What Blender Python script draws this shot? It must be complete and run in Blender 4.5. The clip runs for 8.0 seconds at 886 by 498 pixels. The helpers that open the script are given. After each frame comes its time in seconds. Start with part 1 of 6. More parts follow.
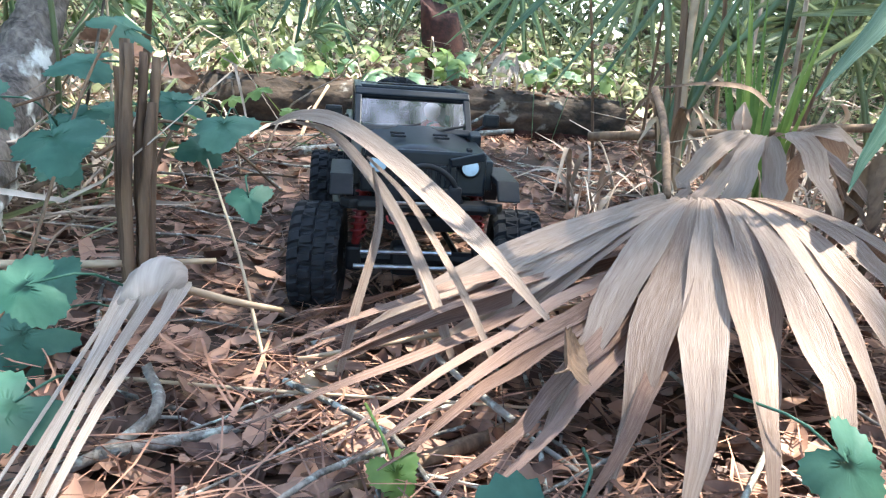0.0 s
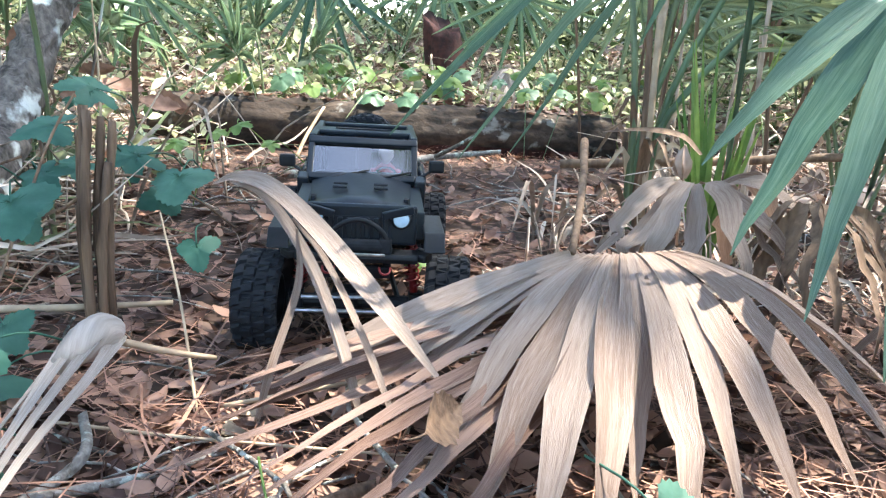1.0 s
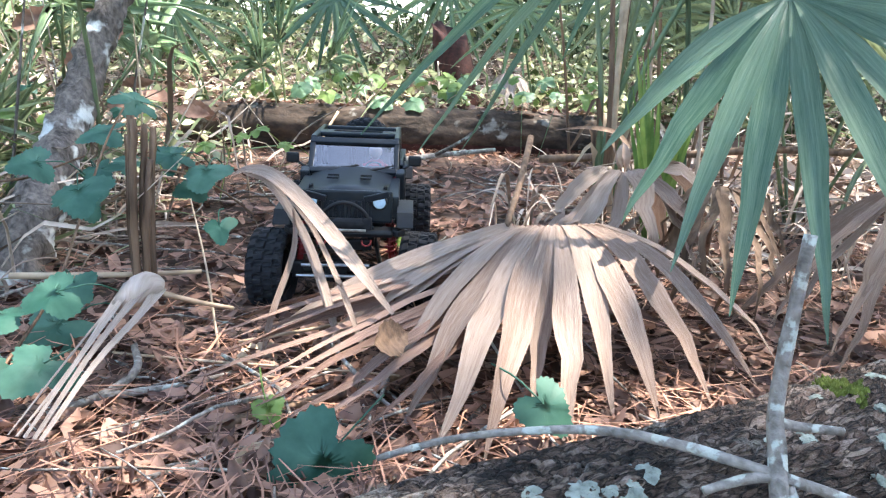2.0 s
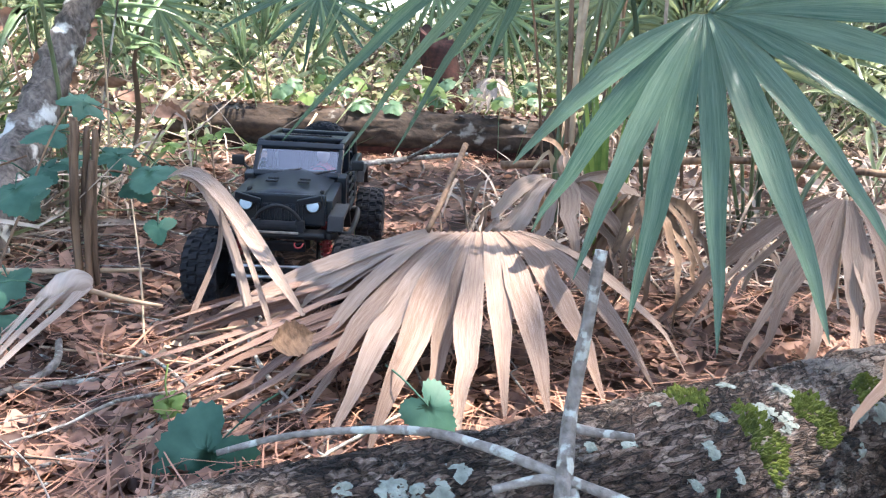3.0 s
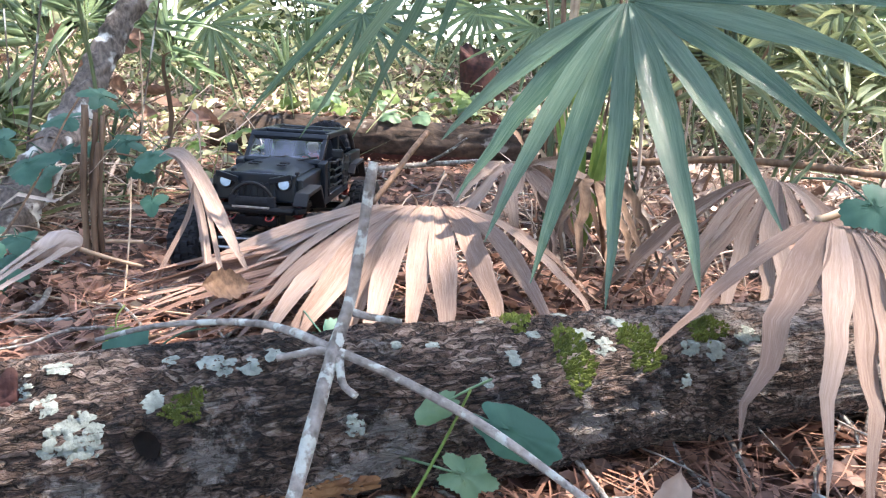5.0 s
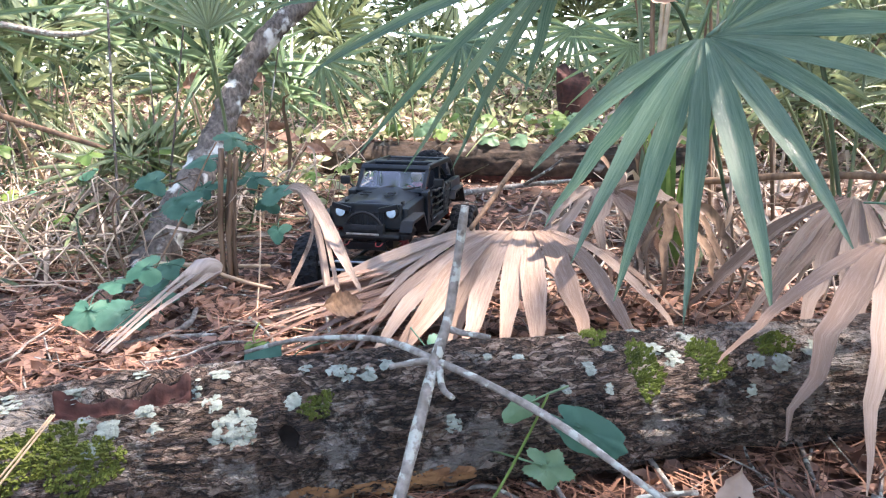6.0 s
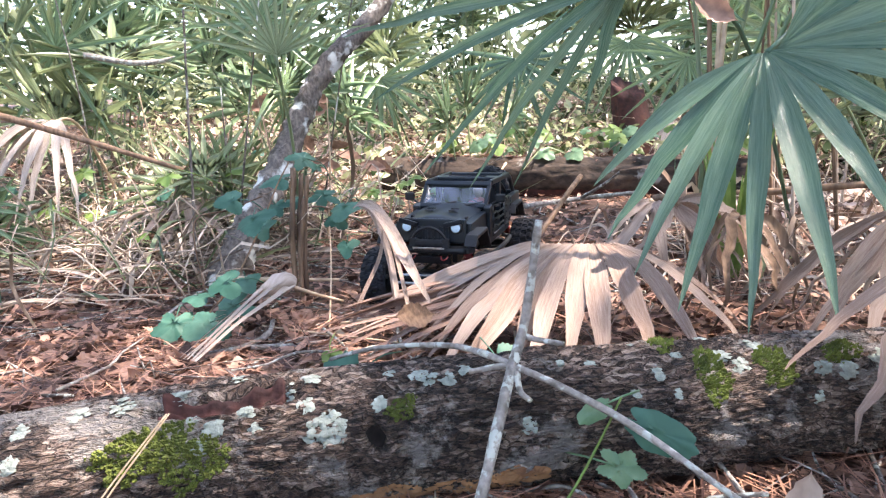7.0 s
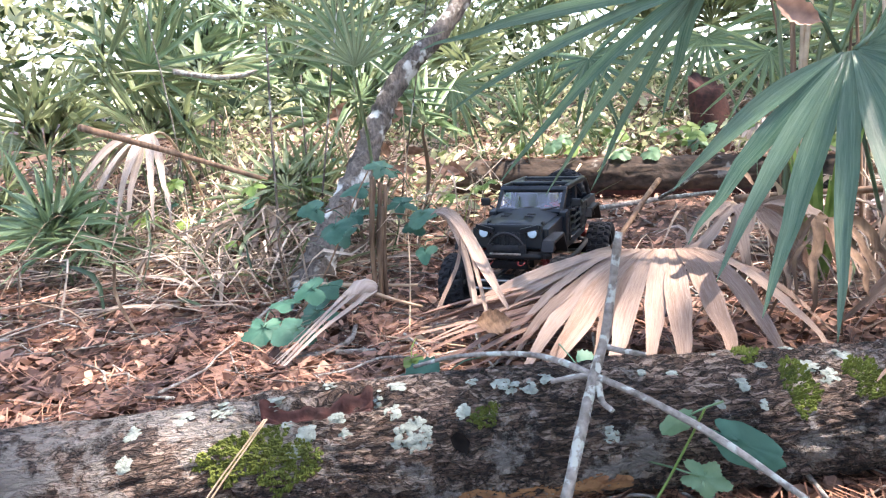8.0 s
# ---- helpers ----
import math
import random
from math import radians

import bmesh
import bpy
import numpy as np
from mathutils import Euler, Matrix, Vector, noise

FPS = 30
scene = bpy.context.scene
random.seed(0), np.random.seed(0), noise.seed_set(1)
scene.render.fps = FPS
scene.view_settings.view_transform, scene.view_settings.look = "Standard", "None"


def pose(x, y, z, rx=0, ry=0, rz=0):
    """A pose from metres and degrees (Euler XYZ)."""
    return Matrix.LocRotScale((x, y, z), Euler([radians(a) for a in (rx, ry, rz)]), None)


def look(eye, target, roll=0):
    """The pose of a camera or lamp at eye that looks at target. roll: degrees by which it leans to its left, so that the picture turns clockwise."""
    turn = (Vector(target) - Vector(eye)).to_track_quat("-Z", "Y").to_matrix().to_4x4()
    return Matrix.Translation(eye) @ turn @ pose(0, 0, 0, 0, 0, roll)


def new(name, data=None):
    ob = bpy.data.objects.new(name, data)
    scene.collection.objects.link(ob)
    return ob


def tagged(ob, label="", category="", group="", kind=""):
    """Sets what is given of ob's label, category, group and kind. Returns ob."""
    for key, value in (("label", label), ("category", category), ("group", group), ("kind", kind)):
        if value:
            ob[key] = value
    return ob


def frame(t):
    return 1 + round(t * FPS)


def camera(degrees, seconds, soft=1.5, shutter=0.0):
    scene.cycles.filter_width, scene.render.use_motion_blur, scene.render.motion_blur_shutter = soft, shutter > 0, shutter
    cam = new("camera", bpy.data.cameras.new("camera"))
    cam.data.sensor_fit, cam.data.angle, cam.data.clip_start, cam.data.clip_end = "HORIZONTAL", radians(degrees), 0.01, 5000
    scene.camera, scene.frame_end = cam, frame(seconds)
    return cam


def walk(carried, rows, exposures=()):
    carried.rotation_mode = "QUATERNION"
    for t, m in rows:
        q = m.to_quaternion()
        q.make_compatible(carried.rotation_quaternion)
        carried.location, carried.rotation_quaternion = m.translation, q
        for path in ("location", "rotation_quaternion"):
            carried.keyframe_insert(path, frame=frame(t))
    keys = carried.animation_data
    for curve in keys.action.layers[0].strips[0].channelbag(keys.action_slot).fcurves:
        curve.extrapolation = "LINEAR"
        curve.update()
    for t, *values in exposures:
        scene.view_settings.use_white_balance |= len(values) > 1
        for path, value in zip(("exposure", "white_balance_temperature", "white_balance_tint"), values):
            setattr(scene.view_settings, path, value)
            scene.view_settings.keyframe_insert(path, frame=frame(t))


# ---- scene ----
cam = camera(62.8, 8.0, soft=1.25)
PATH = [
    (0, (0.162, 0.12, 0.355), (-0.104, 2.031, -0.174), 3.5),
    (0.5, (0.209, 0.039, 0.431), (-0.041, 1.946, -0.118), 4.3),
    (1, (0.3, 0.095, 0.449), (-0.049, 1.987, -0.095), 2.9),
    (1.2, (0.33, 0.103, 0.47), (-0.021, 1.998, -0.066), 3.3),
    (2.3, (0.524, -0.191, 0.49), (0.061, 1.677, -0.057), 1.7),
    (2.5, (0.573, -0.161, 0.508), (0.099, 1.706, -0.031), 2.1),
    (3, (0.603, -0.129, 0.501), (0.138, 1.738, -0.042), 2.6),
    (3.5, (0.661, -0.141, 0.492), (0.089, 1.701, -0.037), 2.0),
    (4, (0.887, -0.231, 0.549), (0.229, 1.586, 0.033), 1.0),
    (4.5, (0.859, -0.192, 0.464), (0.214, 1.633, -0.038), 2.3),
    (4.7, (0.853, -0.164, 0.44), (0.193, 1.661, -0.043), 2.2),
    (5.8, (0.973, -0.267, 0.468), (0.118, 1.484, 0.014), 1.6),
    (6, (0.942, -0.284, 0.487), (-0.009, 1.419, 0.046), -0.6),
    (6.5, (0.926, -0.301, 0.506), (-0.106, 1.366, 0.111), -3.4),
    (7, (0.945, -0.346, 0.498), (-0.13, 1.292, 0.098), -2.0),
    (7.5, (0.946, -0.359, 0.506), (-0.195, 1.236, 0.113), -2.6),
    (8, (0.95, -0.369, 0.519), (-0.287, 1.152, 0.127), -3.8),
]
walk(cam, [(t, look(eye, target, roll)) for t, eye, target, roll in PATH],
     exposures=[(0.0, 3.22, 6350.0, 6.0), (1.3, 3.22, 6350.0, 7.0), (2.5, 3.2, 6450.0, 13.0), (4.0, 3.2, 6700.0, 18.0), (7.0, 3.2, 6800.0, 20.0), (8.0, 3.22, 6800.0, 20.0)])

# ---- world and sun ----
SUN_ELEVATION, SUN_AZIMUTH = 64.0, 58.0   # degrees above the horizon; from +y towards +x
world = bpy.data.worlds.new("sky")
scene.world = world
world.use_nodes = True
wn, wl = world.node_tree.nodes, world.node_tree.links
sky = wn.new("ShaderNodeTexSky")
sky.sky_type = "NISHITA"
sky.sun_disc = False
sky.sun_elevation = radians(SUN_ELEVATION)
sky.sun_rotation = radians(SUN_AZIMUTH)
wl.new(sky.outputs["Color"], wn["Background"].inputs["Color"])
wn["Background"].inputs["Strength"].default_value = 0.121
lamp = bpy.data.lights.new("sun", "SUN")
lamp.energy, lamp.angle, lamp.color = 2.85, radians(0.9), (1.0, 0.94, 0.84)
sun = new("sun", lamp)
sun_way = Vector((math.sin(radians(SUN_AZIMUTH)) * math.cos(radians(SUN_ELEVATION)),
                  math.cos(radians(SUN_AZIMUTH)) * math.cos(radians(SUN_ELEVATION)), math.sin(radians(SUN_ELEVATION))))
sun.matrix_world = look(sun_way * 30, (0, 0, 0))

# ---- materials ----


def material(name, dark, light, scale=20.0, rough=0.7, bump=0.3, grain=(1, 1, 1), coords="Object", island=0.0,
             each=0.0, metal=0.0, through_light=0.0, spots=None, spot_scale=6.0, spot_at=0.6, spec=0.5, coat=0.0):
    """Two-scale mottled colour between dark and light, with relief; island and each vary it from piece to piece."""
    m = bpy.data.materials.new(name)
    m.use_nodes = True
    n, l = m.node_tree.nodes, m.node_tree.links
    b = n["Principled BSDF"]
    tc = n.new("ShaderNodeTexCoord")
    mp = n.new("ShaderNodeMapping")
    mp.inputs["Scale"].default_value = grain
    l.new(tc.outputs[coords], mp.inputs["Vector"])
    fine, broad = n.new("ShaderNodeTexNoise"), n.new("ShaderNodeTexNoise")
    fine.inputs["Scale"].default_value, fine.inputs["Detail"].default_value = scale, 6.0
    broad.inputs["Scale"].default_value, broad.inputs["Detail"].default_value = scale * 0.17, 3.0
    l.new(mp.outputs[0], fine.inputs["Vector"])
    l.new(mp.outputs[0], broad.inputs["Vector"])
    add = n.new("ShaderNodeMath")
    add.operation = "MULTIPLY_ADD"
    l.new(broad.outputs["Fac"], add.inputs[0])
    add.inputs[1].default_value = 0.9
    half = n.new("ShaderNodeMath")
    half.operation = "MULTIPLY_ADD"
    l.new(fine.outputs["Fac"], half.inputs[0])
    half.inputs[1].default_value, half.inputs[2].default_value = 1.1, -0.5
    l.new(half.outputs[0], add.inputs[2])
    last = add
    for amount, socket in ((island, "Random Per Island"), (each, "Random")):
        if amount:
            src = n.new("ShaderNodeNewGeometry") if socket == "Random Per Island" else n.new("ShaderNodeObjectInfo")
            more = n.new("ShaderNodeMath")
            more.operation = "MULTIPLY_ADD"
            l.new(src.outputs[socket], more.inputs[0])
            more.inputs[1].default_value = amount
            shift = n.new("ShaderNodeMath")
            shift.operation = "SUBTRACT"
            l.new(last.outputs[0], shift.inputs[0])
            shift.inputs[1].default_value = amount / 2
            l.new(shift.outputs[0], more.inputs[2])
            last = more
    ramp = n.new("ShaderNodeValToRGB")
    ramp.color_ramp.elements[0].position, ramp.color_ramp.elements[1].position = 0.2, 0.8
    ramp.color_ramp.elements[0].color, ramp.color_ramp.elements[1].color = (*dark, 1), (*light, 1)
    l.new(last.outputs[0], ramp.inputs["Fac"])
    colour = ramp.outputs["Color"]
    if spots:
        blot = n.new("ShaderNodeTexNoise")
        blot.inputs["Scale"].default_value, blot.inputs["Detail"].default_value = spot_scale, 8.0
        l.new(tc.outputs[coords], blot.inputs["Vector"])
        edge = n.new("ShaderNodeValToRGB")
        edge.color_ramp.elements[0].position, edge.color_ramp.elements[1].position = spot_at, spot_at + 0.05
        l.new(blot.outputs["Fac"], edge.inputs["Fac"])
        mix = n.new("ShaderNodeMix")
        mix.data_type = "RGBA"
        l.new(edge.outputs["Color"], mix.inputs["Factor"])
        l.new(colour, mix.inputs[6])
        mix.inputs[7].default_value = (*spots, 1)
        colour = mix.outputs[2]
    l.new(colour, b.inputs["Base Color"])
    b.inputs["Roughness"].default_value, b.inputs["Metallic"].default_value = rough, metal
    b.inputs["Specular IOR Level"].default_value = spec
    b.inputs["Coat Weight"].default_value = coat
    if bump:
        relief = n.new("ShaderNodeBump")
        relief.inputs["Strength"].default_value, relief.inputs["Distance"].default_value = bump, 0.004
        l.new(fine.outputs["Fac"], relief.inputs["Height"])
        l.new(relief.outputs["Normal"], b.inputs["Normal"])
    if through_light:
        glow, blend = n.new("ShaderNodeBsdfTranslucent"), n.new("ShaderNodeMixShader")
        l.new(colour, glow.inputs["Color"])
        blend.inputs["Fac"].default_value = through_light
        l.new(b.outputs[0], blend.inputs[1])
        l.new(glow.outputs[0], blend.inputs[2])
        l.new(blend.outputs[0], n["Material Output"].inputs["Surface"])
    return m


SOIL = material("forest_soil", (0.025, 0.014, 0.010), (0.12, 0.07, 0.048), 30, 0.95, 0.8)
LITTER = material("leaf_litter", (0.070, 0.030, 0.020), (0.39, 0.225, 0.16), 40, 0.65, 0.3, island=1.3, through_light=0.2)
# the litter again in a lighter copy: sunlight put into its colour
FAR_LITTER = material("sunlit_leaf_litter", (0.17, 0.11, 0.085), (0.62, 0.49, 0.41), 40, 0.6, 0.3, island=1.4, through_light=0.2)
NEEDLES = material("pine_needles", (0.062, 0.023, 0.014), (0.39, 0.20, 0.13), 20, 0.6, 0.0, island=1.2)
BRUSH = material("dead_brush", (0.17, 0.12, 0.085), (0.58, 0.46, 0.36), 30, 0.7, 0.2, island=1.1)
STRAW = material("dry_stalk", (0.28, 0.19, 0.12), (0.56, 0.42, 0.28), 30, 0.6, 0.2, island=0.7)
GREY_TWIG = material("grey_twig", (0.075, 0.062, 0.05), (0.34, 0.30, 0.265), 110, 0.85, 1.0, island=0.5,
                     spots=(0.43, 0.44, 0.39), spot_scale=60, spot_at=0.55)
DEAD_FROND = material("dead_palm_leaf", (0.215, 0.137, 0.100), (0.405, 0.305, 0.248), 5, 0.65, 0.6, grain=(26, 2.2, 1), coords="UV",
                      each=0.55, through_light=0.18)
RUSSET = material("brown_palm_leaf", (0.13, 0.068, 0.048), (0.34, 0.215, 0.165), 5, 0.65, 0.6, grain=(26, 2.2, 1), coords="UV",
                  each=0.6, through_light=0.15)
LIVE_FROND = material("green_palm_leaf", (0.046, 0.108, 0.072), (0.155, 0.24, 0.165), 5, 0.24, 0.35, grain=(26, 1.2, 1), coords="UV",
                      each=0.35, through_light=0.36)
# light end raised to the brightness of a leaf in sun
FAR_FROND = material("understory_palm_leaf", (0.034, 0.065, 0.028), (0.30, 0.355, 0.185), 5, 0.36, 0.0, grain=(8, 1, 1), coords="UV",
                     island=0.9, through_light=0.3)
DARK_FROND = material("blue_green_palm_leaf", (0.022, 0.055, 0.026), (0.25, 0.36, 0.19), 5, 0.34, 0.0, grain=(8, 1, 1), coords="UV",
                      island=0.9, through_light=0.3)
VINE_LEAF = material("vine_leaf", (0.02, 0.090, 0.058), (0.075, 0.185, 0.125), 30, 0.62, 0.3, each=0.5, through_light=0.25)
YELLOW_LEAF = material("yellow_green_leaf", (0.10, 0.19, 0.04), (0.24, 0.34, 0.09), 30, 0.5, 0.3, each=0.5, through_light=0.35)
PALE_LEAF = material("pale_green_leaf", (0.08, 0.17, 0.085), (0.19, 0.30, 0.165), 40, 0.45, 0.3, through_light=0.3)
# HERB and WOODS: sunlight put into the light ends, paler than the leaves are
HERB = material("sunlit_herb_leaves", (0.05, 0.085, 0.025), (0.58, 0.60, 0.36), 20, 0.32, 0.0, island=1.1, through_light=0.35)
WOODS = material("sunlit_far_foliage", (0.035, 0.065, 0.024), (0.46, 0.50, 0.29), 8, 0.35, 0.0, island=1.2, through_light=0.4)
CANOPY = material("canopy_leaf", (0.03, 0.08, 0.03), (0.10, 0.18, 0.06), 8, 0.5, 0.0, island=0.9, through_light=0.3)
TRUNK = material("tree_bark", (0.03, 0.024, 0.020), (0.21, 0.175, 0.15), 110, 0.9, 1.0, grain=(1, 1, 0.5),
                 spots=(0.58, 0.58, 0.54), spot_scale=9, spot_at=0.56)
FAR_LOG = material("mossy_old_bark", (0.009, 0.006, 0.004), (0.080, 0.052, 0.035), 55, 0.9, 1.0, grain=(0.6, 1, 1),
                   spots=(0.22, 0.205, 0.18), spot_scale=10, spot_at=0.62)
ROT = material("rotten_red_wood", (0.016, 0.006, 0.006), (0.085, 0.027, 0.021), 50, 0.9, 0.8)
# near-black: the shade inside the knot hole put into the colour
HOLLOW = material("shaded_hollow", (0.006, 0.004, 0.003), (0.022, 0.013, 0.010), 90, 0.95, 0.6)
LICHEN = material("pale_lichen", (0.14, 0.16, 0.135), (0.31, 0.34, 0.295), 120, 0.95, 0.9)
MOSS = material("green_moss", (0.042, 0.058, 0.008), (0.155, 0.18, 0.030), 140, 1.0, 1.0)
BROWN_STALK = material("split_brown_stalk", (0.055, 0.030, 0.018), (0.27, 0.165, 0.10), 30, 0.8, 0.8, grain=(3, 3, 0.25))
BLEACHED = material("bleached_leaf", (0.28, 0.215, 0.175), (0.52, 0.43, 0.365), 5, 0.65, 0.5, grain=(26, 2.2, 1), coords="UV", each=0.3, through_light=0.15)
FUNGUS = material("dry_tan_pod", (0.28, 0.19, 0.14), (0.52, 0.38, 0.30), 30, 0.7, 0.3)
BODY = material("black_body_plastic", (0.004, 0.007, 0.011), (0.008, 0.013, 0.020), 60, 0.33, 0.05, spec=0.3)
SATIN = material("dark_grey_plastic", (0.005, 0.006, 0.008), (0.012, 0.013, 0.016), 90, 0.5, 0.1, spec=0.3)
RUBBER = material("tyre_rubber", (0.006, 0.007, 0.010), (0.020, 0.021, 0.025), 70, 0.8, 0.3, spec=0.3)
STEEL = material("worn_steel", (0.25, 0.25, 0.26), (0.55, 0.55, 0.56), 80, 0.35, 0.1, metal=1.0)
RED = material("red_plastic", (0.38, 0.012, 0.018), (0.60, 0.03, 0.04), 50, 0.5, 0.1)
SPRING = material("dark_red_spring", (0.12, 0.008, 0.010), (0.24, 0.016, 0.018), 50, 0.5, 0.1)
SKIN = material("pale_plastic", (0.62, 0.42, 0.34), (0.78, 0.56, 0.46), 50, 0.5, 0.05)
LENS = material("headlight_lens", (0.06, 0.10, 0.18), (0.16, 0.24, 0.36), 50, 0.08, 0.0, spec=0.8)
LENS.node_tree.nodes["Principled BSDF"].inputs["Emission Color"].default_value = (0.45, 0.72, 1.0, 1)
LENS.node_tree.nodes["Principled BSDF"].inputs["Emission Strength"].default_value = 0.06


def clear_glass():
    m = bpy.data.materials.new("sky_tinted_glazing")
    m.use_nodes = True
    n, l = m.node_tree.nodes, m.node_tree.links
    gloss, clear, mix, edge = (n.new("ShaderNodeBsdfGlossy"), n.new("ShaderNodeBsdfTransparent"), n.new("ShaderNodeMixShader"),
                               n.new("ShaderNodeFresnel"))
    gloss.inputs["Roughness"].default_value = 0.06
    # blue tint stands in for the sky reflected in the glass
    clear.inputs["Color"].default_value = (0.42, 0.53, 0.60, 1)
    edge.inputs["IOR"].default_value = 2.2
    l.new(edge.outputs[0], mix.inputs["Fac"])
    l.new(clear.outputs[0], mix.inputs[1])
    l.new(gloss.outputs[0], mix.inputs[2])
    l.new(mix.outputs[0], n["Material Output"].inputs["Surface"])
    return m


GLASS = clear_glass()


def bark_material():
    """Grey-brown bark in small scales: each scale its own tone, dark cracks, films of pale lichen and a little green."""
    m = bpy.data.materials.new("scaly_bark")
    m.use_nodes = True
    n, l = m.node_tree.nodes, m.node_tree.links
    b = n["Principled BSDF"]
    tc, mp, geo = n.new("ShaderNodeTexCoord"), n.new("ShaderNodeMapping"), n.new("ShaderNodeNewGeometry")
    l.new(tc.outputs["UV"], mp.inputs["Vector"])
    mp.inputs["Scale"].default_value = (1, 0.36, 1)
    warp = n.new("ShaderNodeTexNoise")
    warp.inputs["Scale"].default_value, warp.inputs["Detail"].default_value = 60, 4
    l.new(mp.outputs[0], warp.inputs["Vector"])
    bend = n.new("ShaderNodeMix")
    bend.data_type = "VECTOR"
    bend.inputs["Factor"].default_value = 0.030
    l.new(mp.outputs[0], bend.inputs[4])
    l.new(warp.outputs["Color"], bend.inputs[5])
    cells, edges = n.new("ShaderNodeTexVoronoi"), n.new("ShaderNodeTexVoronoi")
    edges.feature = "DISTANCE_TO_EDGE"
    for v in (cells, edges):
        v.inputs["Scale"].default_value = 130
        l.new(bend.outputs[1], v.inputs["Vector"])
    grain = n.new("ShaderNodeTexNoise")
    grain.inputs["Scale"].default_value, grain.inputs["Detail"].default_value, grain.inputs["Roughness"].default_value = 210, 8, 0.7
    l.new(mp.outputs[0], grain.inputs["Vector"])
    broad = n.new("ShaderNodeTexNoise")
    broad.inputs["Scale"].default_value, broad.inputs["Detail"].default_value = 13, 5
    l.new(tc.outputs["Object"], broad.inputs["Vector"])
    pick = n.new("ShaderNodeSeparateColor")
    l.new(cells.outputs["Color"], pick.inputs[0])
    tone = n.new("ShaderNodeMath")
    tone.operation = "MULTIPLY_ADD"
    l.new(pick.outputs[0], tone.inputs[0])
    tone.inputs[1].default_value = 0.62
    tone2 = n.new("ShaderNodeMath")
    tone2.operation = "MULTIPLY_ADD"
    l.new(grain.outputs["Fac"], tone2.inputs[0])
    tone2.inputs[1].default_value = 1.7
    tone3 = n.new("ShaderNodeMath")
    tone3.operation = "MULTIPLY_ADD"
    l.new(broad.outputs["Fac"], tone3.inputs[0])
    tone3.inputs[1].default_value, tone3.inputs[2].default_value = 1.1, -1.24
    l.new(tone3.outputs[0], tone2.inputs[2])
    l.new(tone2.outputs[0], tone.inputs[2])
    ramp = n.new("ShaderNodeValToRGB")
    ramp.color_ramp.elements[0].position, ramp.color_ramp.elements[1].position = 0.1, 0.95
    ramp.color_ramp.elements[0].color, ramp.color_ramp.elements[1].color = (0.028, 0.016, 0.012, 1), (0.44, 0.345, 0.285, 1)
    mid = ramp.color_ramp.elements.new(0.5)
    mid.color = (0.165, 0.106, 0.079, 1)
    l.new(tone.outputs[0], ramp.inputs["Fac"])
    crack = n.new("ShaderNodeValToRGB")
    crack.color_ramp.elements[0].position, crack.color_ramp.elements[1].position = 0.01, 0.10
    crack.color_ramp.elements[0].color, crack.color_ramp.elements[1].color = (0.10, 0.08, 0.07, 1), (1, 1, 1, 1)
    l.new(edges.outputs["Distance"], crack.inputs["Fac"])
    mul = n.new("ShaderNodeMix")
    mul.data_type, mul.blend_type = "RGBA", "MULTIPLY"
    mul.inputs["Factor"].default_value = 0.85
    l.new(ramp.outputs["Color"], mul.inputs[6])
    l.new(crack.outputs["Color"], mul.inputs[7])
    last = mul.outputs[2]
    # long thin fissures running with the grain
    along, fissure, slit, deep = n.new("ShaderNodeMapping"), n.new("ShaderNodeTexNoise"), n.new("ShaderNodeValToRGB"), n.new("ShaderNodeMix")
    along.inputs["Scale"].default_value = (1, 0.20, 1)
    l.new(tc.outputs["UV"], along.inputs["Vector"])
    fissure.inputs["Scale"].default_value, fissure.inputs["Detail"].default_value = 78, 5
    l.new(along.outputs[0], fissure.inputs["Vector"])
    slit.color_ramp.elements[0].position, slit.color_ramp.elements[1].position = 0.455, 0.545
    slit.color_ramp.elements[0].color = slit.color_ramp.elements[1].color = (1, 1, 1, 1)
    slit.color_ramp.elements.new(0.5).color = (0.08, 0.06, 0.05, 1)
    l.new(fissure.outputs["Fac"], slit.inputs["Fac"])
    deep.data_type, deep.blend_type = "RGBA", "MULTIPLY"
    deep.inputs["Factor"].default_value = 0.85
    l.new(last, deep.inputs[6])
    l.new(slit.outputs["Color"], deep.inputs[7])
    last = deep.outputs[2]
    for scale, at, tint in ((9.0, 0.51, (0.40, 0.365, 0.33)), (30.0, 0.64, (0.50, 0.52, 0.46)), (6.0, 0.66, (0.13, 0.13, 0.045))):
        blot, edge, mix = n.new("ShaderNodeTexNoise"), n.new("ShaderNodeValToRGB"), n.new("ShaderNodeMix")
        blot.inputs["Scale"].default_value, blot.inputs["Detail"].default_value = scale, 12
        blot.inputs["Roughness"].default_value = 0.75
        l.new(tc.outputs["Object"], blot.inputs["Vector"])
        edge.color_ramp.elements[0].position, edge.color_ramp.elements[1].position = at, at + 0.06
        edge.color_ramp.elements[1].color = (0.66, 0.66, 0.66, 1)
        l.new(blot.outputs["Fac"], edge.inputs["Fac"])
        if scale == 9.0:
            # the pale blotches spread wider towards the log's low-x end
            ends, slope, sum_ = n.new("ShaderNodeSeparateXYZ"), n.new("ShaderNodeMapRange"), n.new("ShaderNodeMath")
            l.new(geo.outputs["Position"], ends.inputs[0])
            l.new(ends.outputs[0], slope.inputs["Value"])
            for key, value in (("From Min", 0.10), ("From Max", 0.50), ("To Min", 0.005), ("To Max", -0.02)):
                slope.inputs[key].default_value = value
            sum_.operation = "ADD"
            l.new(blot.outputs["Fac"], sum_.inputs[0])
            l.new(slope.outputs[0], sum_.inputs[1])
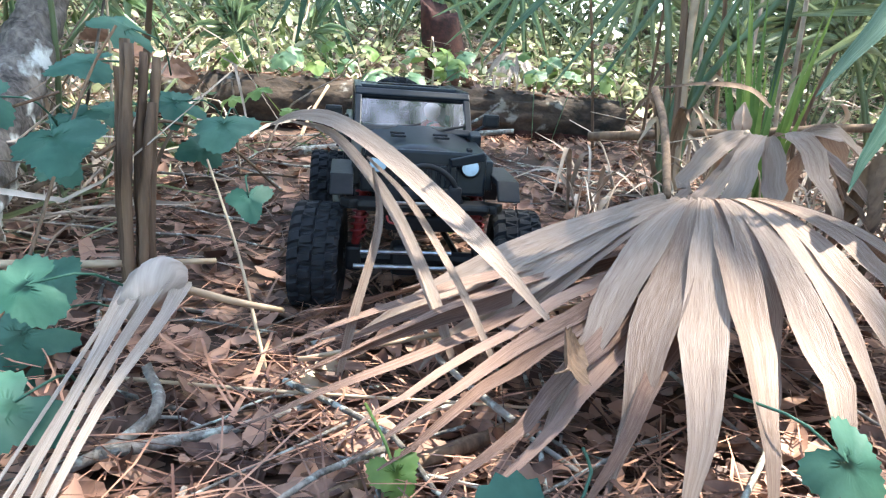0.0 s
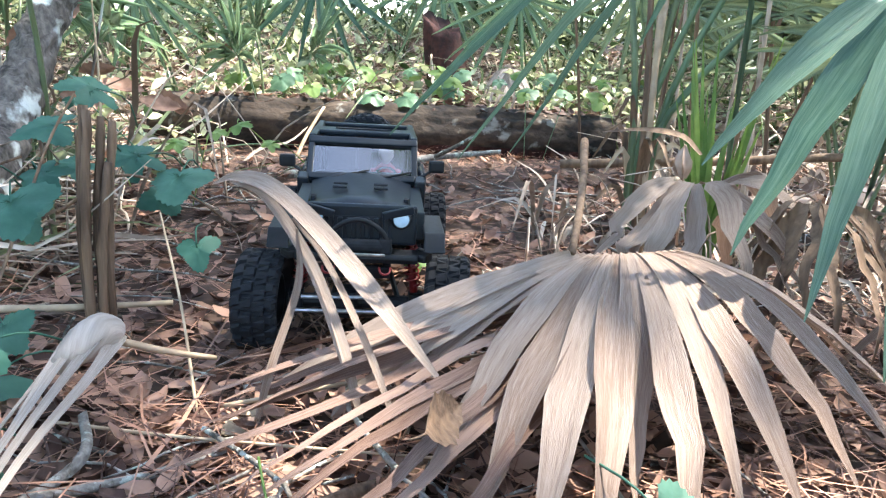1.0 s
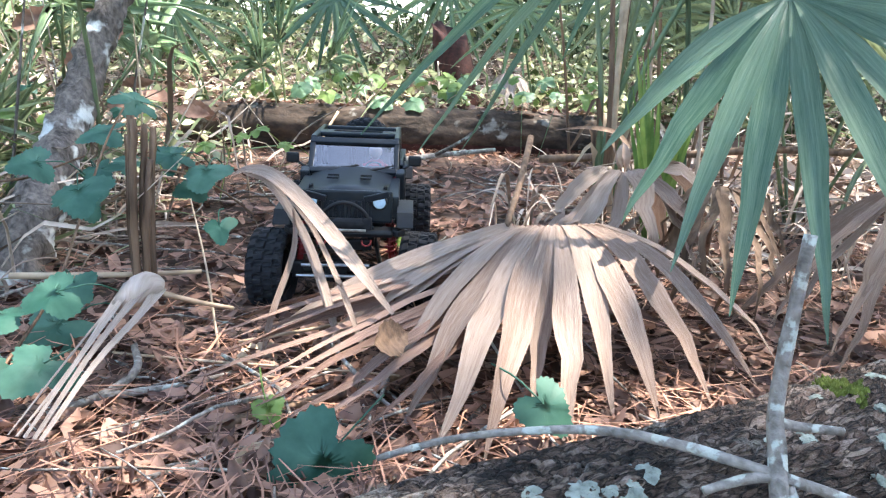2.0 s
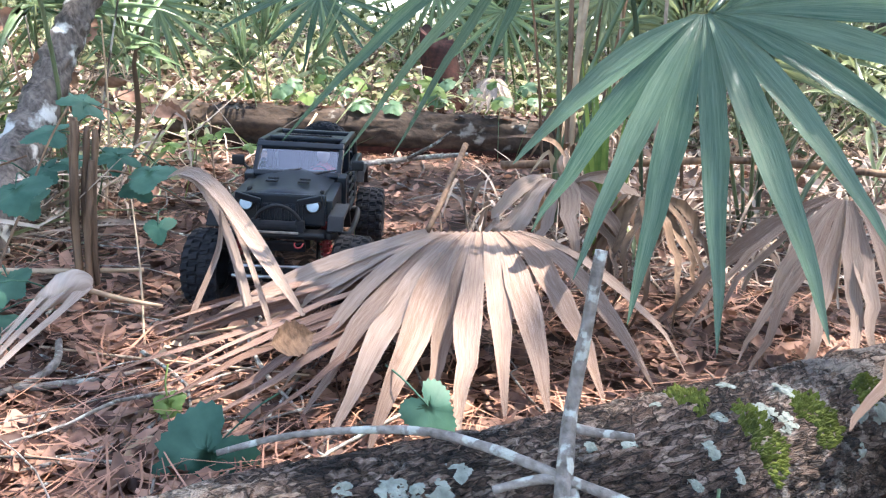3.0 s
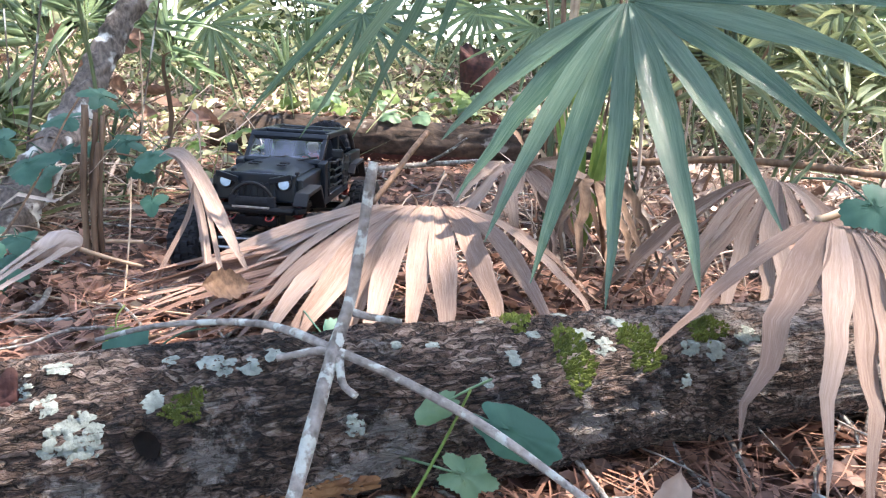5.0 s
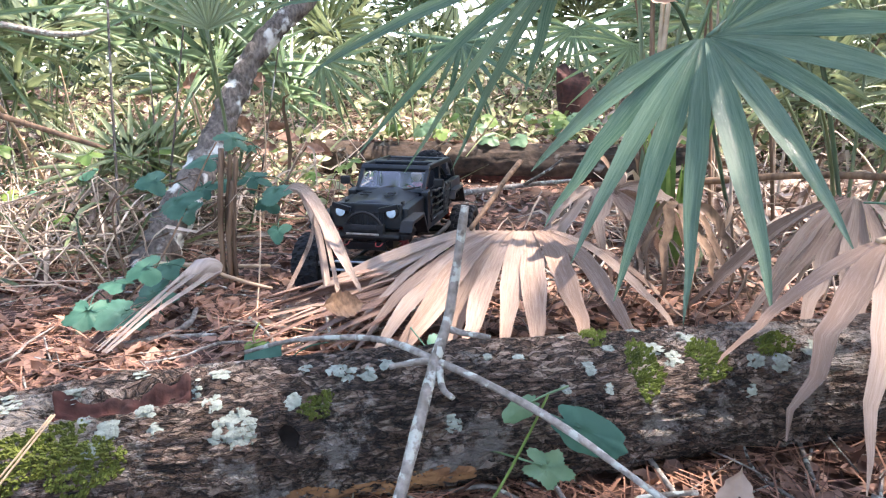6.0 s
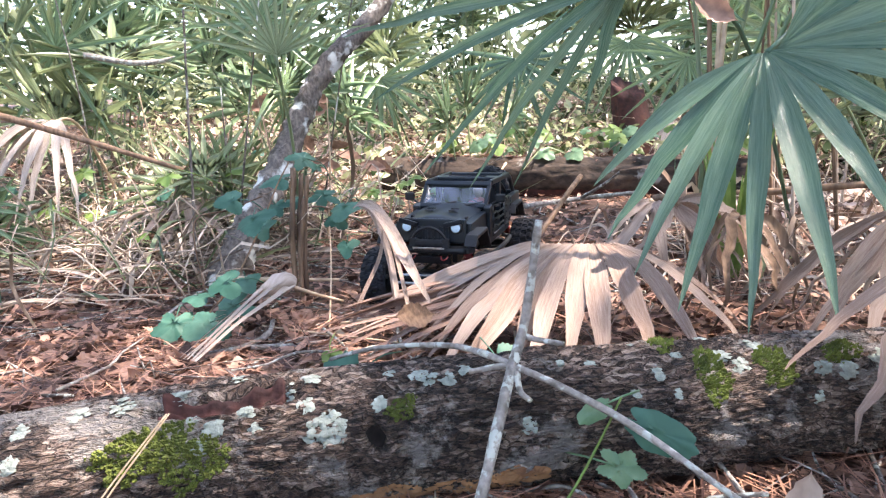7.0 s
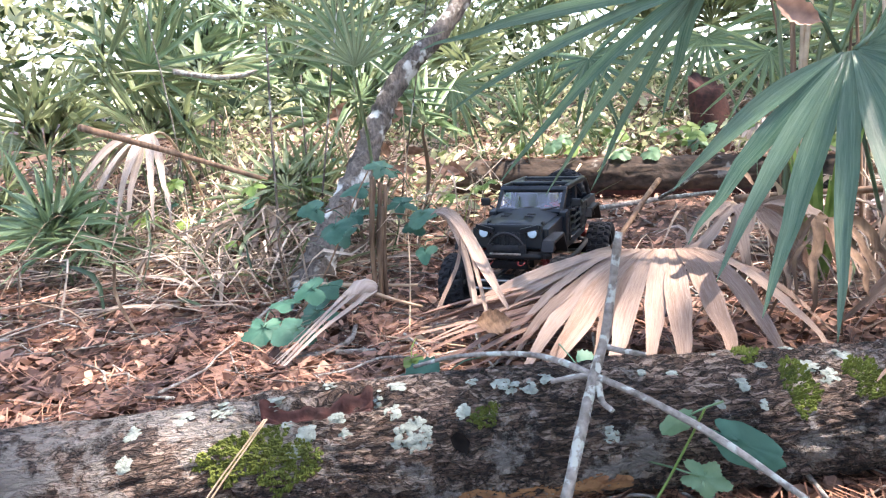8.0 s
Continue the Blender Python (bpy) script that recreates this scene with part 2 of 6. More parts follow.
            l.new(sum_.outputs[0], edge.inputs["Fac"])
        mix.data_type = "RGBA"
        l.new(edge.outputs["Color"], mix.inputs["Factor"])
        l.new(last, mix.inputs[6])
        mix.inputs[7].default_value = (*tint, 1)
        last = mix.outputs[2]
    l.new(last, b.inputs["Base Color"])
    b.inputs["Roughness"].default_value = 0.92
    high = n.new("ShaderNodeMath")
    high.operation = "MULTIPLY_ADD"
    l.new(crack.outputs["Color"], high.inputs[0])
    high.inputs[1].default_value = 0.9
    l.new(tone.outputs[0], high.inputs[2])
    relief = n.new("ShaderNodeBump")
    relief.inputs["Strength"].default_value, relief.inputs["Distance"].default_value = 1.0, 0.008
    sunk = n.new("ShaderNodeMath")
    sunk.operation = "ADD"
    l.new(high.outputs[0], sunk.inputs[0])
    l.new(slit.outputs["Color"], sunk.inputs[1])
    l.new(sunk.outputs[0], relief.inputs["Height"])
    l.new(relief.outputs["Normal"], b.inputs["Normal"])
    return m


BARK = bark_material()
OCHRE = material("bared_ochre_wood", (0.12, 0.05, 0.025), (0.42, 0.22, 0.10), 40, 0.85, 0.8)

# ---- building helpers ----
rng = np.random.default_rng(7)


class Soup:
    """Collects vertices, faces and texture coordinates for one mesh."""

    def __init__(self):
        self.v, self.f, self.t, self.slot = [], [], [], []

    def add(self, verts, faces, tex=None, slot=0):
        k = len(self.v)
        self.v.extend(tuple(map(float, p)) for p in verts)
        self.f.extend(tuple(k + i for i in q) for q in faces)
        self.t.extend(tex if tex is not None else [(0.0, 0.0)] * len(verts))
        self.slot.extend([slot] * len(faces))

    def mesh(self, name, materials, smooth=True):
        me = bpy.data.meshes.new(name)
        me.from_pydata(self.v, [], self.f)
        for m in materials if isinstance(materials, (list, tuple)) else [materials]:
            me.materials.append(m)
        layer = me.uv_layers.new(name="UVMap")
        loops = np.empty(len(me.loops), dtype=np.int32)
        me.loops.foreach_get("vertex_index", loops)
        layer.data.foreach_set("uv", np.array(self.t, dtype=np.float32)[loops].ravel())
        me.polygons.foreach_set("use_smooth", [smooth] * len(me.polygons))
        me.polygons.foreach_set("material_index", self.slot)
        me.update()
        return me


def part(name, made, mat, parent, label="", smooth=True, where=None):
    """One mesh object under parent, from a Soup or a bmesh."""
    if isinstance(made, bmesh.types.BMesh):
        me = bpy.data.meshes.new(name)
        made.to_mesh(me)
        made.free()
        me.materials.append(mat)
        me.polygons.foreach_set("use_smooth", [smooth] * len(me.polygons))
    elif isinstance(made, bpy.types.Mesh):
        me = made
    else:
        me = made.mesh(name, mat, smooth)
    ob = new(name, me)
    ob.parent = parent
    if where is not None:
        ob.matrix_basis = where
    return tagged(ob, label)


def thing(name, label, category, group="", where=None, kind=""):
    ob = new(name)
    ob.empty_display_size = 0.05
    if where is not None:
        ob.matrix_basis = where
    return tagged(ob, label, category, group, kind)


def bezier(points, count):
    """count places along a smooth curve through the points (Catmull-Rom)."""
    p = [np.array(q, dtype=float) for q in points]
    p = [2 * p[0] - p[1]] + p + [2 * p[-1] - p[-2]]
    out, spans = [], len(p) - 3
    for i in range(count):
        s = i / (count - 1) * spans
        k = min(int(s), spans - 1)
        u = s - k
        a, b, c, d = p[k:k + 4]
        out.append(0.5 * (2 * b + (c - a) * u + (2 * a - 5 * b + 4 * c - d) * u ** 2 + (3 * b - a - 3 * c + d) * u ** 3))
    return np.array(out)


def tube(soup, points, radii, sides=8, wobble=0.0, caps=True, slot=0):
    """A bent round bar along the points, its radius from radii (one number, or one a point)."""
    pts = np.array(points, dtype=float)
    n = len(pts)
    r = np.full(n, radii) if np.isscalar(radii) else np.interp(np.linspace(0, 1, n), np.linspace(0, 1, len(radii)), radii)
    way = np.gradient(pts, axis=0)
    way /= np.linalg.norm(way, axis=1)[:, None] + 1e-12
    up = np.array([0, 0, 1.0]) if abs(way[0][2]) < 0.9 else np.array([1.0, 0, 0])
    verts, tex, run = [], [], 0.0
    for i in range(n):
        side = np.cross(way[i], up)
        side /= np.linalg.norm(side) + 1e-12
        up = np.cross(side, way[i])
        if i:
            run += np.linalg.norm(pts[i] - pts[i - 1])
        for j in range(sides):
            a = 2 * math.pi * j / sides
            k = r[i] * (1 + wobble * noise.noise(Vector((pts[i][0] * 40 + math.cos(a) * 2, pts[i][1] * 40 + math.sin(a) * 2, pts[i][2] * 40))))
            verts.append(pts[i] + k * (math.cos(a) * side + math.sin(a) * up))
            tex.append((a * r[i], run))
    faces = [(i * sides + j, i * sides + (j + 1) % sides, (i + 1) * sides + (j + 1) % sides, (i + 1) * sides + j)
             for i in range(n - 1) for j in range(sides)]
    if caps:
        faces += [tuple(range(sides - 1, -1, -1)), tuple((n - 1) * sides + j for j in range(sides))]
    soup.add(verts, faces, tex, slot)


def box(soup, size, m=Matrix(), bevel=0.0, slot=0):
    """A box of that size about the origin, its edges rounded, laid at m."""
    bm = bmesh.new()
    bmesh.ops.create_cube(bm, size=1.0, matrix=Matrix.Diagonal((*size, 1)))
    if bevel:
        bmesh.ops.bevel(bm, geom=bm.edges[:], offset=bevel, segments=2, affect="EDGES", profile=0.6)
    bm.verts.index_update()
    soup.add([m @ v.co for v in bm.verts], [[v.index for v in f.verts] for f in bm.faces], None, slot)
    bm.free()


def prism(soup, outline, y0, y1, m=Matrix(), bevel=0.0, slot=0):
    """An outline in x and z, drawn out from y0 to y1."""
    bm = bmesh.new()
    a = [bm.verts.new((x, y0, z)) for x, z in outline]
    b = [bm.verts.new((x, y1, z)) for x, z in outline]
    bm.faces.new(a)
    bm.faces.new(b[::-1])
    k = len(outline)
    for i in range(k):
        bm.faces.new((a[(i + 1) % k], a[i], b[i], b[(i + 1) % k]))
    bmesh.ops.recalc_face_normals(bm, faces=bm.faces[:])
    if bevel:
        bmesh.ops.bevel(bm, geom=bm.edges[:], offset=bevel, segments=2, affect="EDGES", profile=0.6)
    bm.verts.index_update()
    soup.add([m @ v.co for v in bm.verts], [[v.index for v in f.verts] for f in bm.faces], None, slot)
    bm.free()


def ribbon(soup, pts, normals, widths, fold=0.18, across=3, tex_shift=0.0):
    """A folded strip along pts: its middle rib sunk by fold times the width."""
    n = len(pts)
    way = np.gradient(pts, axis=0)
    verts, tex = [], []
    run = 0.0
    for i in range(n):
        side = np.cross(way[i], normals[i])
        side /= np.linalg.norm(side) + 1e-12
        nn = np.cross(side, way[i])
        nn /= np.linalg.norm(nn) + 1e-12
        if i:
            run += np.linalg.norm(pts[i] - pts[i - 1])
        for j in range(across):
            s = j / (across - 1) * 2 - 1
            verts.append(pts[i] + side * s * widths[i] / 2 - nn * fold * widths[i] * (1 - abs(s)))
            tex.append((tex_shift + (s + 1) / 2 * 0.4, run * 4))
    faces = [(i * across + j, i * across + j + 1, (i + 1) * across + j + 1, (i + 1) * across + j)
             for i in range(n - 1) for j in range(across - 1)]
    soup.add(verts, faces, tex)


def ground_height(x, y):
    h = 0.05 * min(max((y - 1.3) / 1.2, 0), 1) + 0.012 * noise.noise(Vector((x * 3, y * 3, 0.3))) + 0.006 * noise.noise(Vector((x * 11, y * 11, 2.3)))
    h += 0.11 * min(max(y - 2.8 - 0.5 * x, 0.0), 3.0)
    far = max(0.0, math.hypot(x, y - 1) - 3)
    return h + min(far, 20) * 0.02 * (1 + noise.noise(Vector((x * 0.3, y * 0.3, 5.0))))

# ---- the ground ----


def build_ground():
    n = 230
    s = Soup()
    u = np.linspace(-1, 1, n)
    spread = 400 * np.sinh(8.5 * u) / math.sinh(8.5)
    verts = [(x, y + 1.0, ground_height(x, y + 1.0)) for y in spread for x in spread]
    faces = [(j * n + i, j * n + i + 1, (j + 1) * n + i + 1, (j + 1) * n + i) for j in range(n - 1) for i in range(n - 1)]
    s.add(verts, faces)
    tagged(new("ground", s.mesh("ground", SOIL)), "brown forest soil under dry leaf litter", "ground", kind="structure")


build_ground()


def scatter(count, near=1.0):
    """Places on the forest floor, densest close by and thinning out into the distance."""
    out = []
    while len(out) < count:
        d = 0.25 + 6.5 * rng.random() ** 1.9
        a = rng.uniform(radians(28), radians(186))
        x, y = 0.5 + d * math.cos(a), -0.15 + d * math.sin(a)
        out.append((x, y))
    return out


LEAF_ROWS = ((-0.5, 0.05), (-0.22, 0.19), (0.08, 0.24), (0.32, 0.14), (0.5, 0.01))


def leaf_mesh(name, mat, places, sizes, spin, curls, crumple=0.35):
    """One mesh of countless pointed leaves, each cupped along its midrib: places, sizes, and a random lie."""
    n = len(places)
    places, sizes, curls = np.array(places), np.array(sizes), np.array(curls)
    yaw, tilt, lean = spin.uniform(0, 6.28, n), spin.normal(0, crumple, n), spin.normal(0, crumple, n)
    cy, sy, ct, st, cl, sl = np.cos(yaw), np.sin(yaw), np.cos(tilt), np.sin(tilt), np.cos(lean), np.sin(lean)
    verts = np.empty((n, 15, 3), dtype=np.float32)
    for i, (a, w) in enumerate(LEAF_ROWS):
        for j, side in enumerate((-1, 0, 1)):
            wide = w * (1 + 0.25 * spin.normal(0, 1, n))
            x, y = np.full(n, a), side * wide
            z = curls * (a * a * 2 - 0.15) + abs(side) * w * curls * 1.4
            y, z = y * ct - z * st, y * st + z * ct
            x, z = x * cl + z * sl, -x * sl + z * cl
            x, y = x * cy - y * sy, x * sy + y * cy
            verts[:, i * 3 + j] = np.stack((x, y, z), 1) * sizes[:, None] + places
    quad = np.array([(i * 3 + j, i * 3 + j + 1, i * 3 + j + 4, i * 3 + j + 3) for i in range(4) for j in range(2)])
    faces = (quad[None] + np.arange(n)[:, None, None] * 15).reshape(-1)
    me = bpy.data.meshes.new(name)
    me.vertices.add(n * 15)
    me.vertices.foreach_set("co", verts.ravel())
    me.loops.add(n * 32)
    me.loops.foreach_set("vertex_index", faces.astype(np.int32))
    me.polygons.add(n * 8)
    me.polygons.foreach_set("loop_start", np.arange(0, n * 32, 4, dtype=np.int32))
    me.polygons.foreach_set("use_smooth", [True] * (n * 8))
    me.materials.append(mat)
    me.update(calc_edges=True)
    return me


def build_litter():
    spots = scatter(42000)
    me = leaf_mesh("leaf_litter", LITTER, [(x, y, ground_height(x, y) + rng.uniform(0.002, 0.022)) for x, y in spots], rng.uniform(0.02, 0.058, len(spots)), rng, rng.uniform(-0.3, 0.6, len(spots)))
    round_about = [(0.5 + d * math.cos(a), -0.2 + d * math.sin(a)) for d, a in zip(0.3 + 6 * rng.random(9000) ** 0.7, rng.uniform(radians(180), radians(390), 9000))]
    back = leaf_mesh("fallen_leaves", LITTER, [(x, y, ground_height(x, y) + rng.uniform(0.002, 0.02)) for x, y in round_about], rng.uniform(0.04, 0.09, 9000), rng, rng.uniform(-0.3, 0.6, 9000))
    tagged(new("fallen_leaves", back), "dry brown fallen leaves scattered on the soil", "leaf litter", kind="stuff")
    # leaves beyond the old log wear the lighter copy, brightened like sunlit ground
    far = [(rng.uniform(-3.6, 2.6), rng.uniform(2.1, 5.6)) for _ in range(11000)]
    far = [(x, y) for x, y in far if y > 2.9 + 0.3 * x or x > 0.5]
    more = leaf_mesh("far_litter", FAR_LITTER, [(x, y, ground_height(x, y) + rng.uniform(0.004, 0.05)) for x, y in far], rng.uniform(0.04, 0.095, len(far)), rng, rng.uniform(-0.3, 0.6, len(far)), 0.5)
    tagged(new("far_litter", more), "dry fallen leaves behind the old log, coloured pale as if sunlit", "leaf litter", kind="stuff")
    tagged(new("leaf_litter", me), "dry brown and tan fallen oak leaves covering the soil", "leaf litter", kind="stuff")
    s = Soup()
    for x, y in scatter(21000):
        length, yaw = rng.uniform(0.07, 0.22), rng.uniform(0, 6.28)
        z = ground_height(x, y) + rng.uniform(0.008, 0.036)
        bend = rng.normal(0, 0.15)
        pts = np.array([(x + length * k * math.cos(yaw + bend * k), y + length * k * math.sin(yaw + bend * k), z + rng.normal(0, 0.004)) for k in (-0.5, 0.0, 0.5)])
        w = rng.uniform(0.0011, 0.0028) if rng.random() < 0.95 else rng.uniform(0.003, 0.0055)
        side = np.array((-math.sin(yaw), math.cos(yaw), 0)) * w / 2
        s.add([pts[0] - side, pts[0] + side, pts[1] - side, pts[1] + side, pts[2] - side * 0.6, pts[2] + side * 0.6], [(0, 1, 3, 2), (2, 3, 5, 4)])
    tagged(new("pine_needles", s.mesh("pine_needles", NEEDLES)), "reddish fallen pine needles strewn over the litter", "pine needles", kind="stuff")
    s = Soup()
    for x, y in scatter(800):
        length, yaw = rng.uniform(0.1, 0.45), rng.uniform(0, 6.28)
        z = ground_height(x, y) + rng.uniform(0.008, 0.035)
        ends = [(x + length * k * math.cos(yaw) + rng.normal(0, 0.012), y + length * k * math.sin(yaw) + rng.normal(0, 0.012), z + rng.normal(0, 0.008)) for k in (-0.5, -0.1, 0.2, 0.5)]
        r = rng.uniform(0.0015, 0.004)
        tube(s, bezier(ends, 7), (r, r * 0.5), 5)
    tagged(new("fallen_twigs", s.mesh("fallen_twigs", GREY_TWIG)), "thin grey fallen twigs on the leaf litter", "twigs", kind="stuff")


build_litter()

# ---- the near log ----
LOG_AXIS = bezier([(-0.72, -0.52, 0.02), (-0.34, -0.27, 0.035), (0.0, -0.009, 0.05), (0.172, 0.141, 0.074), (0.391, 0.319, 0.088), (0.597, 0.463, 0.102),
                   (0.70, 0.555, 0.100), (0.92, 0.78, 0.085), (1.3, 1.12, 0.07), (1.8, 1.5, 0.06)], 340)
LOG_RUN = np.concatenate([[0], np.cumsum(np.linalg.norm(np.diff(LOG_AXIS, axis=0), axis=1))])
LOG_RADIUS = np.interp(np.linspace(0, 1, 340), (0, 0.35, 0.5, 0.7, 1), (0.094, 0.086, 0.085, 0.084, 0.075))


def log_frame(i):
    way = LOG_AXIS[min(i + 1, 339)] - LOG_AXIS[max(i - 1, 0)]
    way /= np.linalg.norm(way)
    side = np.cross(way, (0, 0, 1.0))
    side /= np.linalg.norm(side)
    return way, side, np.cross(side, way)


def log_spot(p):
    """The row of the log's axis and the angle round it (0: towards the camera's side, 90: up) of a place near it."""
    i = int(np.argmin(np.linalg.norm(LOG_AXIS - np.array(p), axis=1)))
    _, side, up = log_frame(i)
    d = np.array(p) - LOG_AXIS[i]
    return i, math.atan2(d @ up, d @ side)


KNOT_ROW, KNOT_ANGLE = log_spot((0.443, 0.257, 0.119))
SPLIT_ROW, SPLIT_ANGLE = log_spot((0.268, 0.188, 0.158))


def log_place(i, a, lift=0.0):
    """A place on the log's bark: row i, angle a, lifted off the bark."""
    f = min(max(i, 0), 338.999)
    k = int(f)
    u = f - k
    c = LOG_AXIS[k] * (1 - u) + LOG_AXIS[k + 1] * u
    _, side, up = log_frame(k)
    run = LOG_RUN[k] * (1 - u) + LOG_RUN[k + 1] * u
    q = Vector((math.cos(a) * 1.1, math.sin(a) * 1.1, run * 5.0))
    r = LOG_RADIUS[k] * (1 + 0.07 * noise.noise(q * 1.3) + 0.035 * noise.noise(q * 4))
    ridge = noise.noise(Vector((math.cos(a) * 9, math.sin(a) * 9, run * 16)))
    r += 0.0045 * ridge - 0.0035 * max(0, 0.12 - abs(noise.noise(Vector((math.cos(a) * 6 + 3, math.sin(a) * 6, run * 9))))) / 0.12
    if 110 <= k <= 262:
        d, _ = noise.voronoi(Vector((math.cos(a) * 11, math.sin(a) * 11, run * 34)))
        r -= 0.0044 * max(0.0, 1 - (d[1] - d[0]) / 0.2)
        r -= 0.0032 * max(0.0, 1 - abs(noise.noise(Vector((math.cos(a) * 19, math.sin(a) * 19, run * 13)))) / 0.11)
    da = math.atan2(math.sin(a - KNOT_ANGLE), math.cos(a - KNOT_ANGLE)) * 0.085
    dr = run - LOG_RUN[KNOT_ROW]
    hole = math.hypot(da / 1.25, dr + da * 0.25) / 0.0125
    r += 0.007 * math.exp(-((hole - 1.5) / 0.6) ** 2) - 0.05 * max(0, 1 - hole ** 3) if hole < 4 else 0
    sa = math.atan2(math.sin(a - SPLIT_ANGLE), math.cos(a - SPLIT_ANGLE)) * 0.085
    sr = run - LOG_RUN[SPLIT_ROW]
    split = math.hypot((sa + 0.004) / (0.024 + 0.006 * noise.noise(Vector((run * 30, 1, 1)))), sr / 0.10)
    r -= 0.030 * max(0.0, 1 - split ** 4) if split < 1 else 0
    return c + (r + lift) * (math.cos(a) * side + math.sin(a) * up), run


def build_near_log():
    root = thing("fallen_log", "grey furrowed fallen log with pale lichen and green moss", "log", where=pose(0.391, 0.319, 0))
    inv = np.array((0.391, 0.319, 0))
    s = Soup()
    rows, sides = np.concatenate([np.arange(0, 110, 2), np.arange(110, 262, 0.4), np.arange(262, 340, 2)]), 190
    verts, tex = [], []
    for i in rows:
        for j in range(sides + 1):
            a = 2 * math.pi * j / sides
            p, run = log_place(i, a)
            verts.append(p - inv)
            tex.append((a * 0.085, run))
    w = sides + 1
    faces, slots = [], []
    for i in range(len(rows) - 1):
        for j in range(sides):
            faces.append((i * w + j, i * w + j + 1, (i + 1) * w + j + 1, (i + 1) * w + j))
    s.add(verts, faces, tex)
    part("bark", s, BARK, root)
    for row in (0, 338):
        s = Soup()
        ring = [log_place(row, 2 * math.pi * j / 40, -0.004)[0] - inv for j in range(40)]
        s.add(ring + [LOG_AXIS[row] - inv], [(j, (j + 1) % 40, 40) for j in range(40)])
        part("sawn_end", s, OCHRE, root)

    step = LOG_RUN[-1] / 339

    def grown(name, at, long, wide, mat, count, size, high, label="", seed=0, lean=0.0):
        """A patch grown on the bark out of many small flakes or tufts, dense in the middle and frayed at the rim."""
        r = np.random.default_rng(seed)
        i0, a0 = log_spot(at)
        s = Soup()
        for _ in range(count):
            b, f = r.uniform(0, 6.28), math.sqrt(r.random())
            f *= 1 + 0.45 * noise.noise(Vector((math.cos(b) * 1.6 + seed, math.sin(b) * 1.6, seed * 0.7))) + 0.25 * noise.noise(Vector((math.cos(b) * 4, math.sin(b) * 4 + seed, 1)))
            i, a = i0 + math.cos(b) * f * long / step, a0 + (math.sin(b) * f * wide + lean * math.cos(b) * f * long) / 0.085
            if noise.noise(Vector((i * 0.8 + seed, a * 14, 2))) < -0.28:
                continue
            c = log_place(i, a, 0.0)[0]
            up = log_place(i, a, 0.01)[0] - c
            up /= np.linalg.norm(up)
            one = np.cross(up, (r.normal(), r.normal(), r.normal()))
            one /= np.linalg.norm(one)
            two = np.cross(up, one)
            k = size * r.uniform(0.5, 1.3)
            ring = [c - inv + k * (math.cos(q) * one + math.sin(q) * two) * r.uniform(0.65, 1.2) - up * 0.0006 for q in np.linspace(0, 6.28, 7)[:6]]
            s.add(ring + [c - inv + up * high * r.uniform(0.4, 1.3)], [(q, (q + 1) % 6, 6) for q in range(6)])
        tagged(part(name, s, mat, root, label, smooth=False), kind="stuff")

    for k, (at, long, wide, count) in enumerate((((0.235, 0.095, 0.122), 0.070, 0.030, 900), ((0.285, 0.130, 0.105), 0.045, 0.030, 520), ((0.684, 0.560, 0.184), 0.034, 0.026, 380),
                                                 ((0.756, 0.537, 0.160), 0.028, 0.036, 420), ((0.816, 0.600, 0.161), 0.030, 0.032, 400), ((0.461, 0.293, 0.145), 0.024, 0.014, 150), ((0.88, 0.68, 0.165), 0.03, 0.02, 220))):
        grown("moss_patch", at, long, wide, MOSS, int(count * 2.2), 0.0024, 0.0042, "bright green moss" if k < 2 else "", 3 + k, 0.2)
    for k, (at, size) in enumerate((((0.400, 0.228, 0.134), 0.025), ((0.346, 0.270, 0.168), 0.011), ((0.437, 0.280, 0.149), 0.010), ((0.457, 0.337, 0.172), 0.011), ((0.489, 0.345, 0.170), 0.009),
                                    ((0.503, 0.369, 0.176), 0.009), ((0.704, 0.489, 0.169), 0.011), ((0.756, 0.566, 0.176), 0.013), ((0.783, 0.624, 0.178), 0.012), ((0.782, 0.570, 0.165), 0.012),
                                    ((0.869, 0.646, 0.150), 0.010), ((0.893, 0.668, 0.146), 0.011), ((0.725, 0.598, 0.182), 0.008), ((0.105, 0.037, 0.138), 0.013), ((0.135, 0.085, 0.150), 0.016),
                                    ((0.287, 0.155, 0.136), 0.012), ((0.362, 0.232, 0.153), 0.010), ((0.421, 0.325, 0.174), 0.007), ((0.928, 0.715, 0.152), 0.014), ((0.122, 0.010, 0.115), 0.012),
                                    ((0.310, 0.189, 0.149), 0.009), ((0.171, 0.124, 0.157), 0.015))):
        grown("lichen_patch", at, size * 1.15, size * 0.85, LICHEN, int(45 + 9e5 * size * size * 0.5), 0.0042, 0.0003, "pale mint-green lichen" if k == 0 else "", 20 + k)
    way, side, up = log_frame(KNOT_ROW)
    out = math.cos(KNOT_ANGLE) * side + math.sin(KNOT_ANGLE) * up
    round_way = math.cos(KNOT_ANGLE) * up - math.sin(KNOT_ANGLE) * side
    c = LOG_AXIS[KNOT_ROW] + out * (LOG_RADIUS[KNOT_ROW] - 0.011) - inv
    # a cap set in the hole, coloured as dark as its shade
    s = Soup()
    rim = [c + way * 0.0118 * math.cos(q) * (1 + 0.12 * math.sin(3 * q)) + round_way * 0.0148 * math.sin(q) for q in np.linspace(0, 2 * math.pi, 25)[:24]]
    s.add(rim + [c - out * 0.012], [(k, (k + 1) % 24, 24) for k in range(24)])
    part("knot_hole", s, HOLLOW, root, "hollow where a branch rotted out, its shade painted near-black")
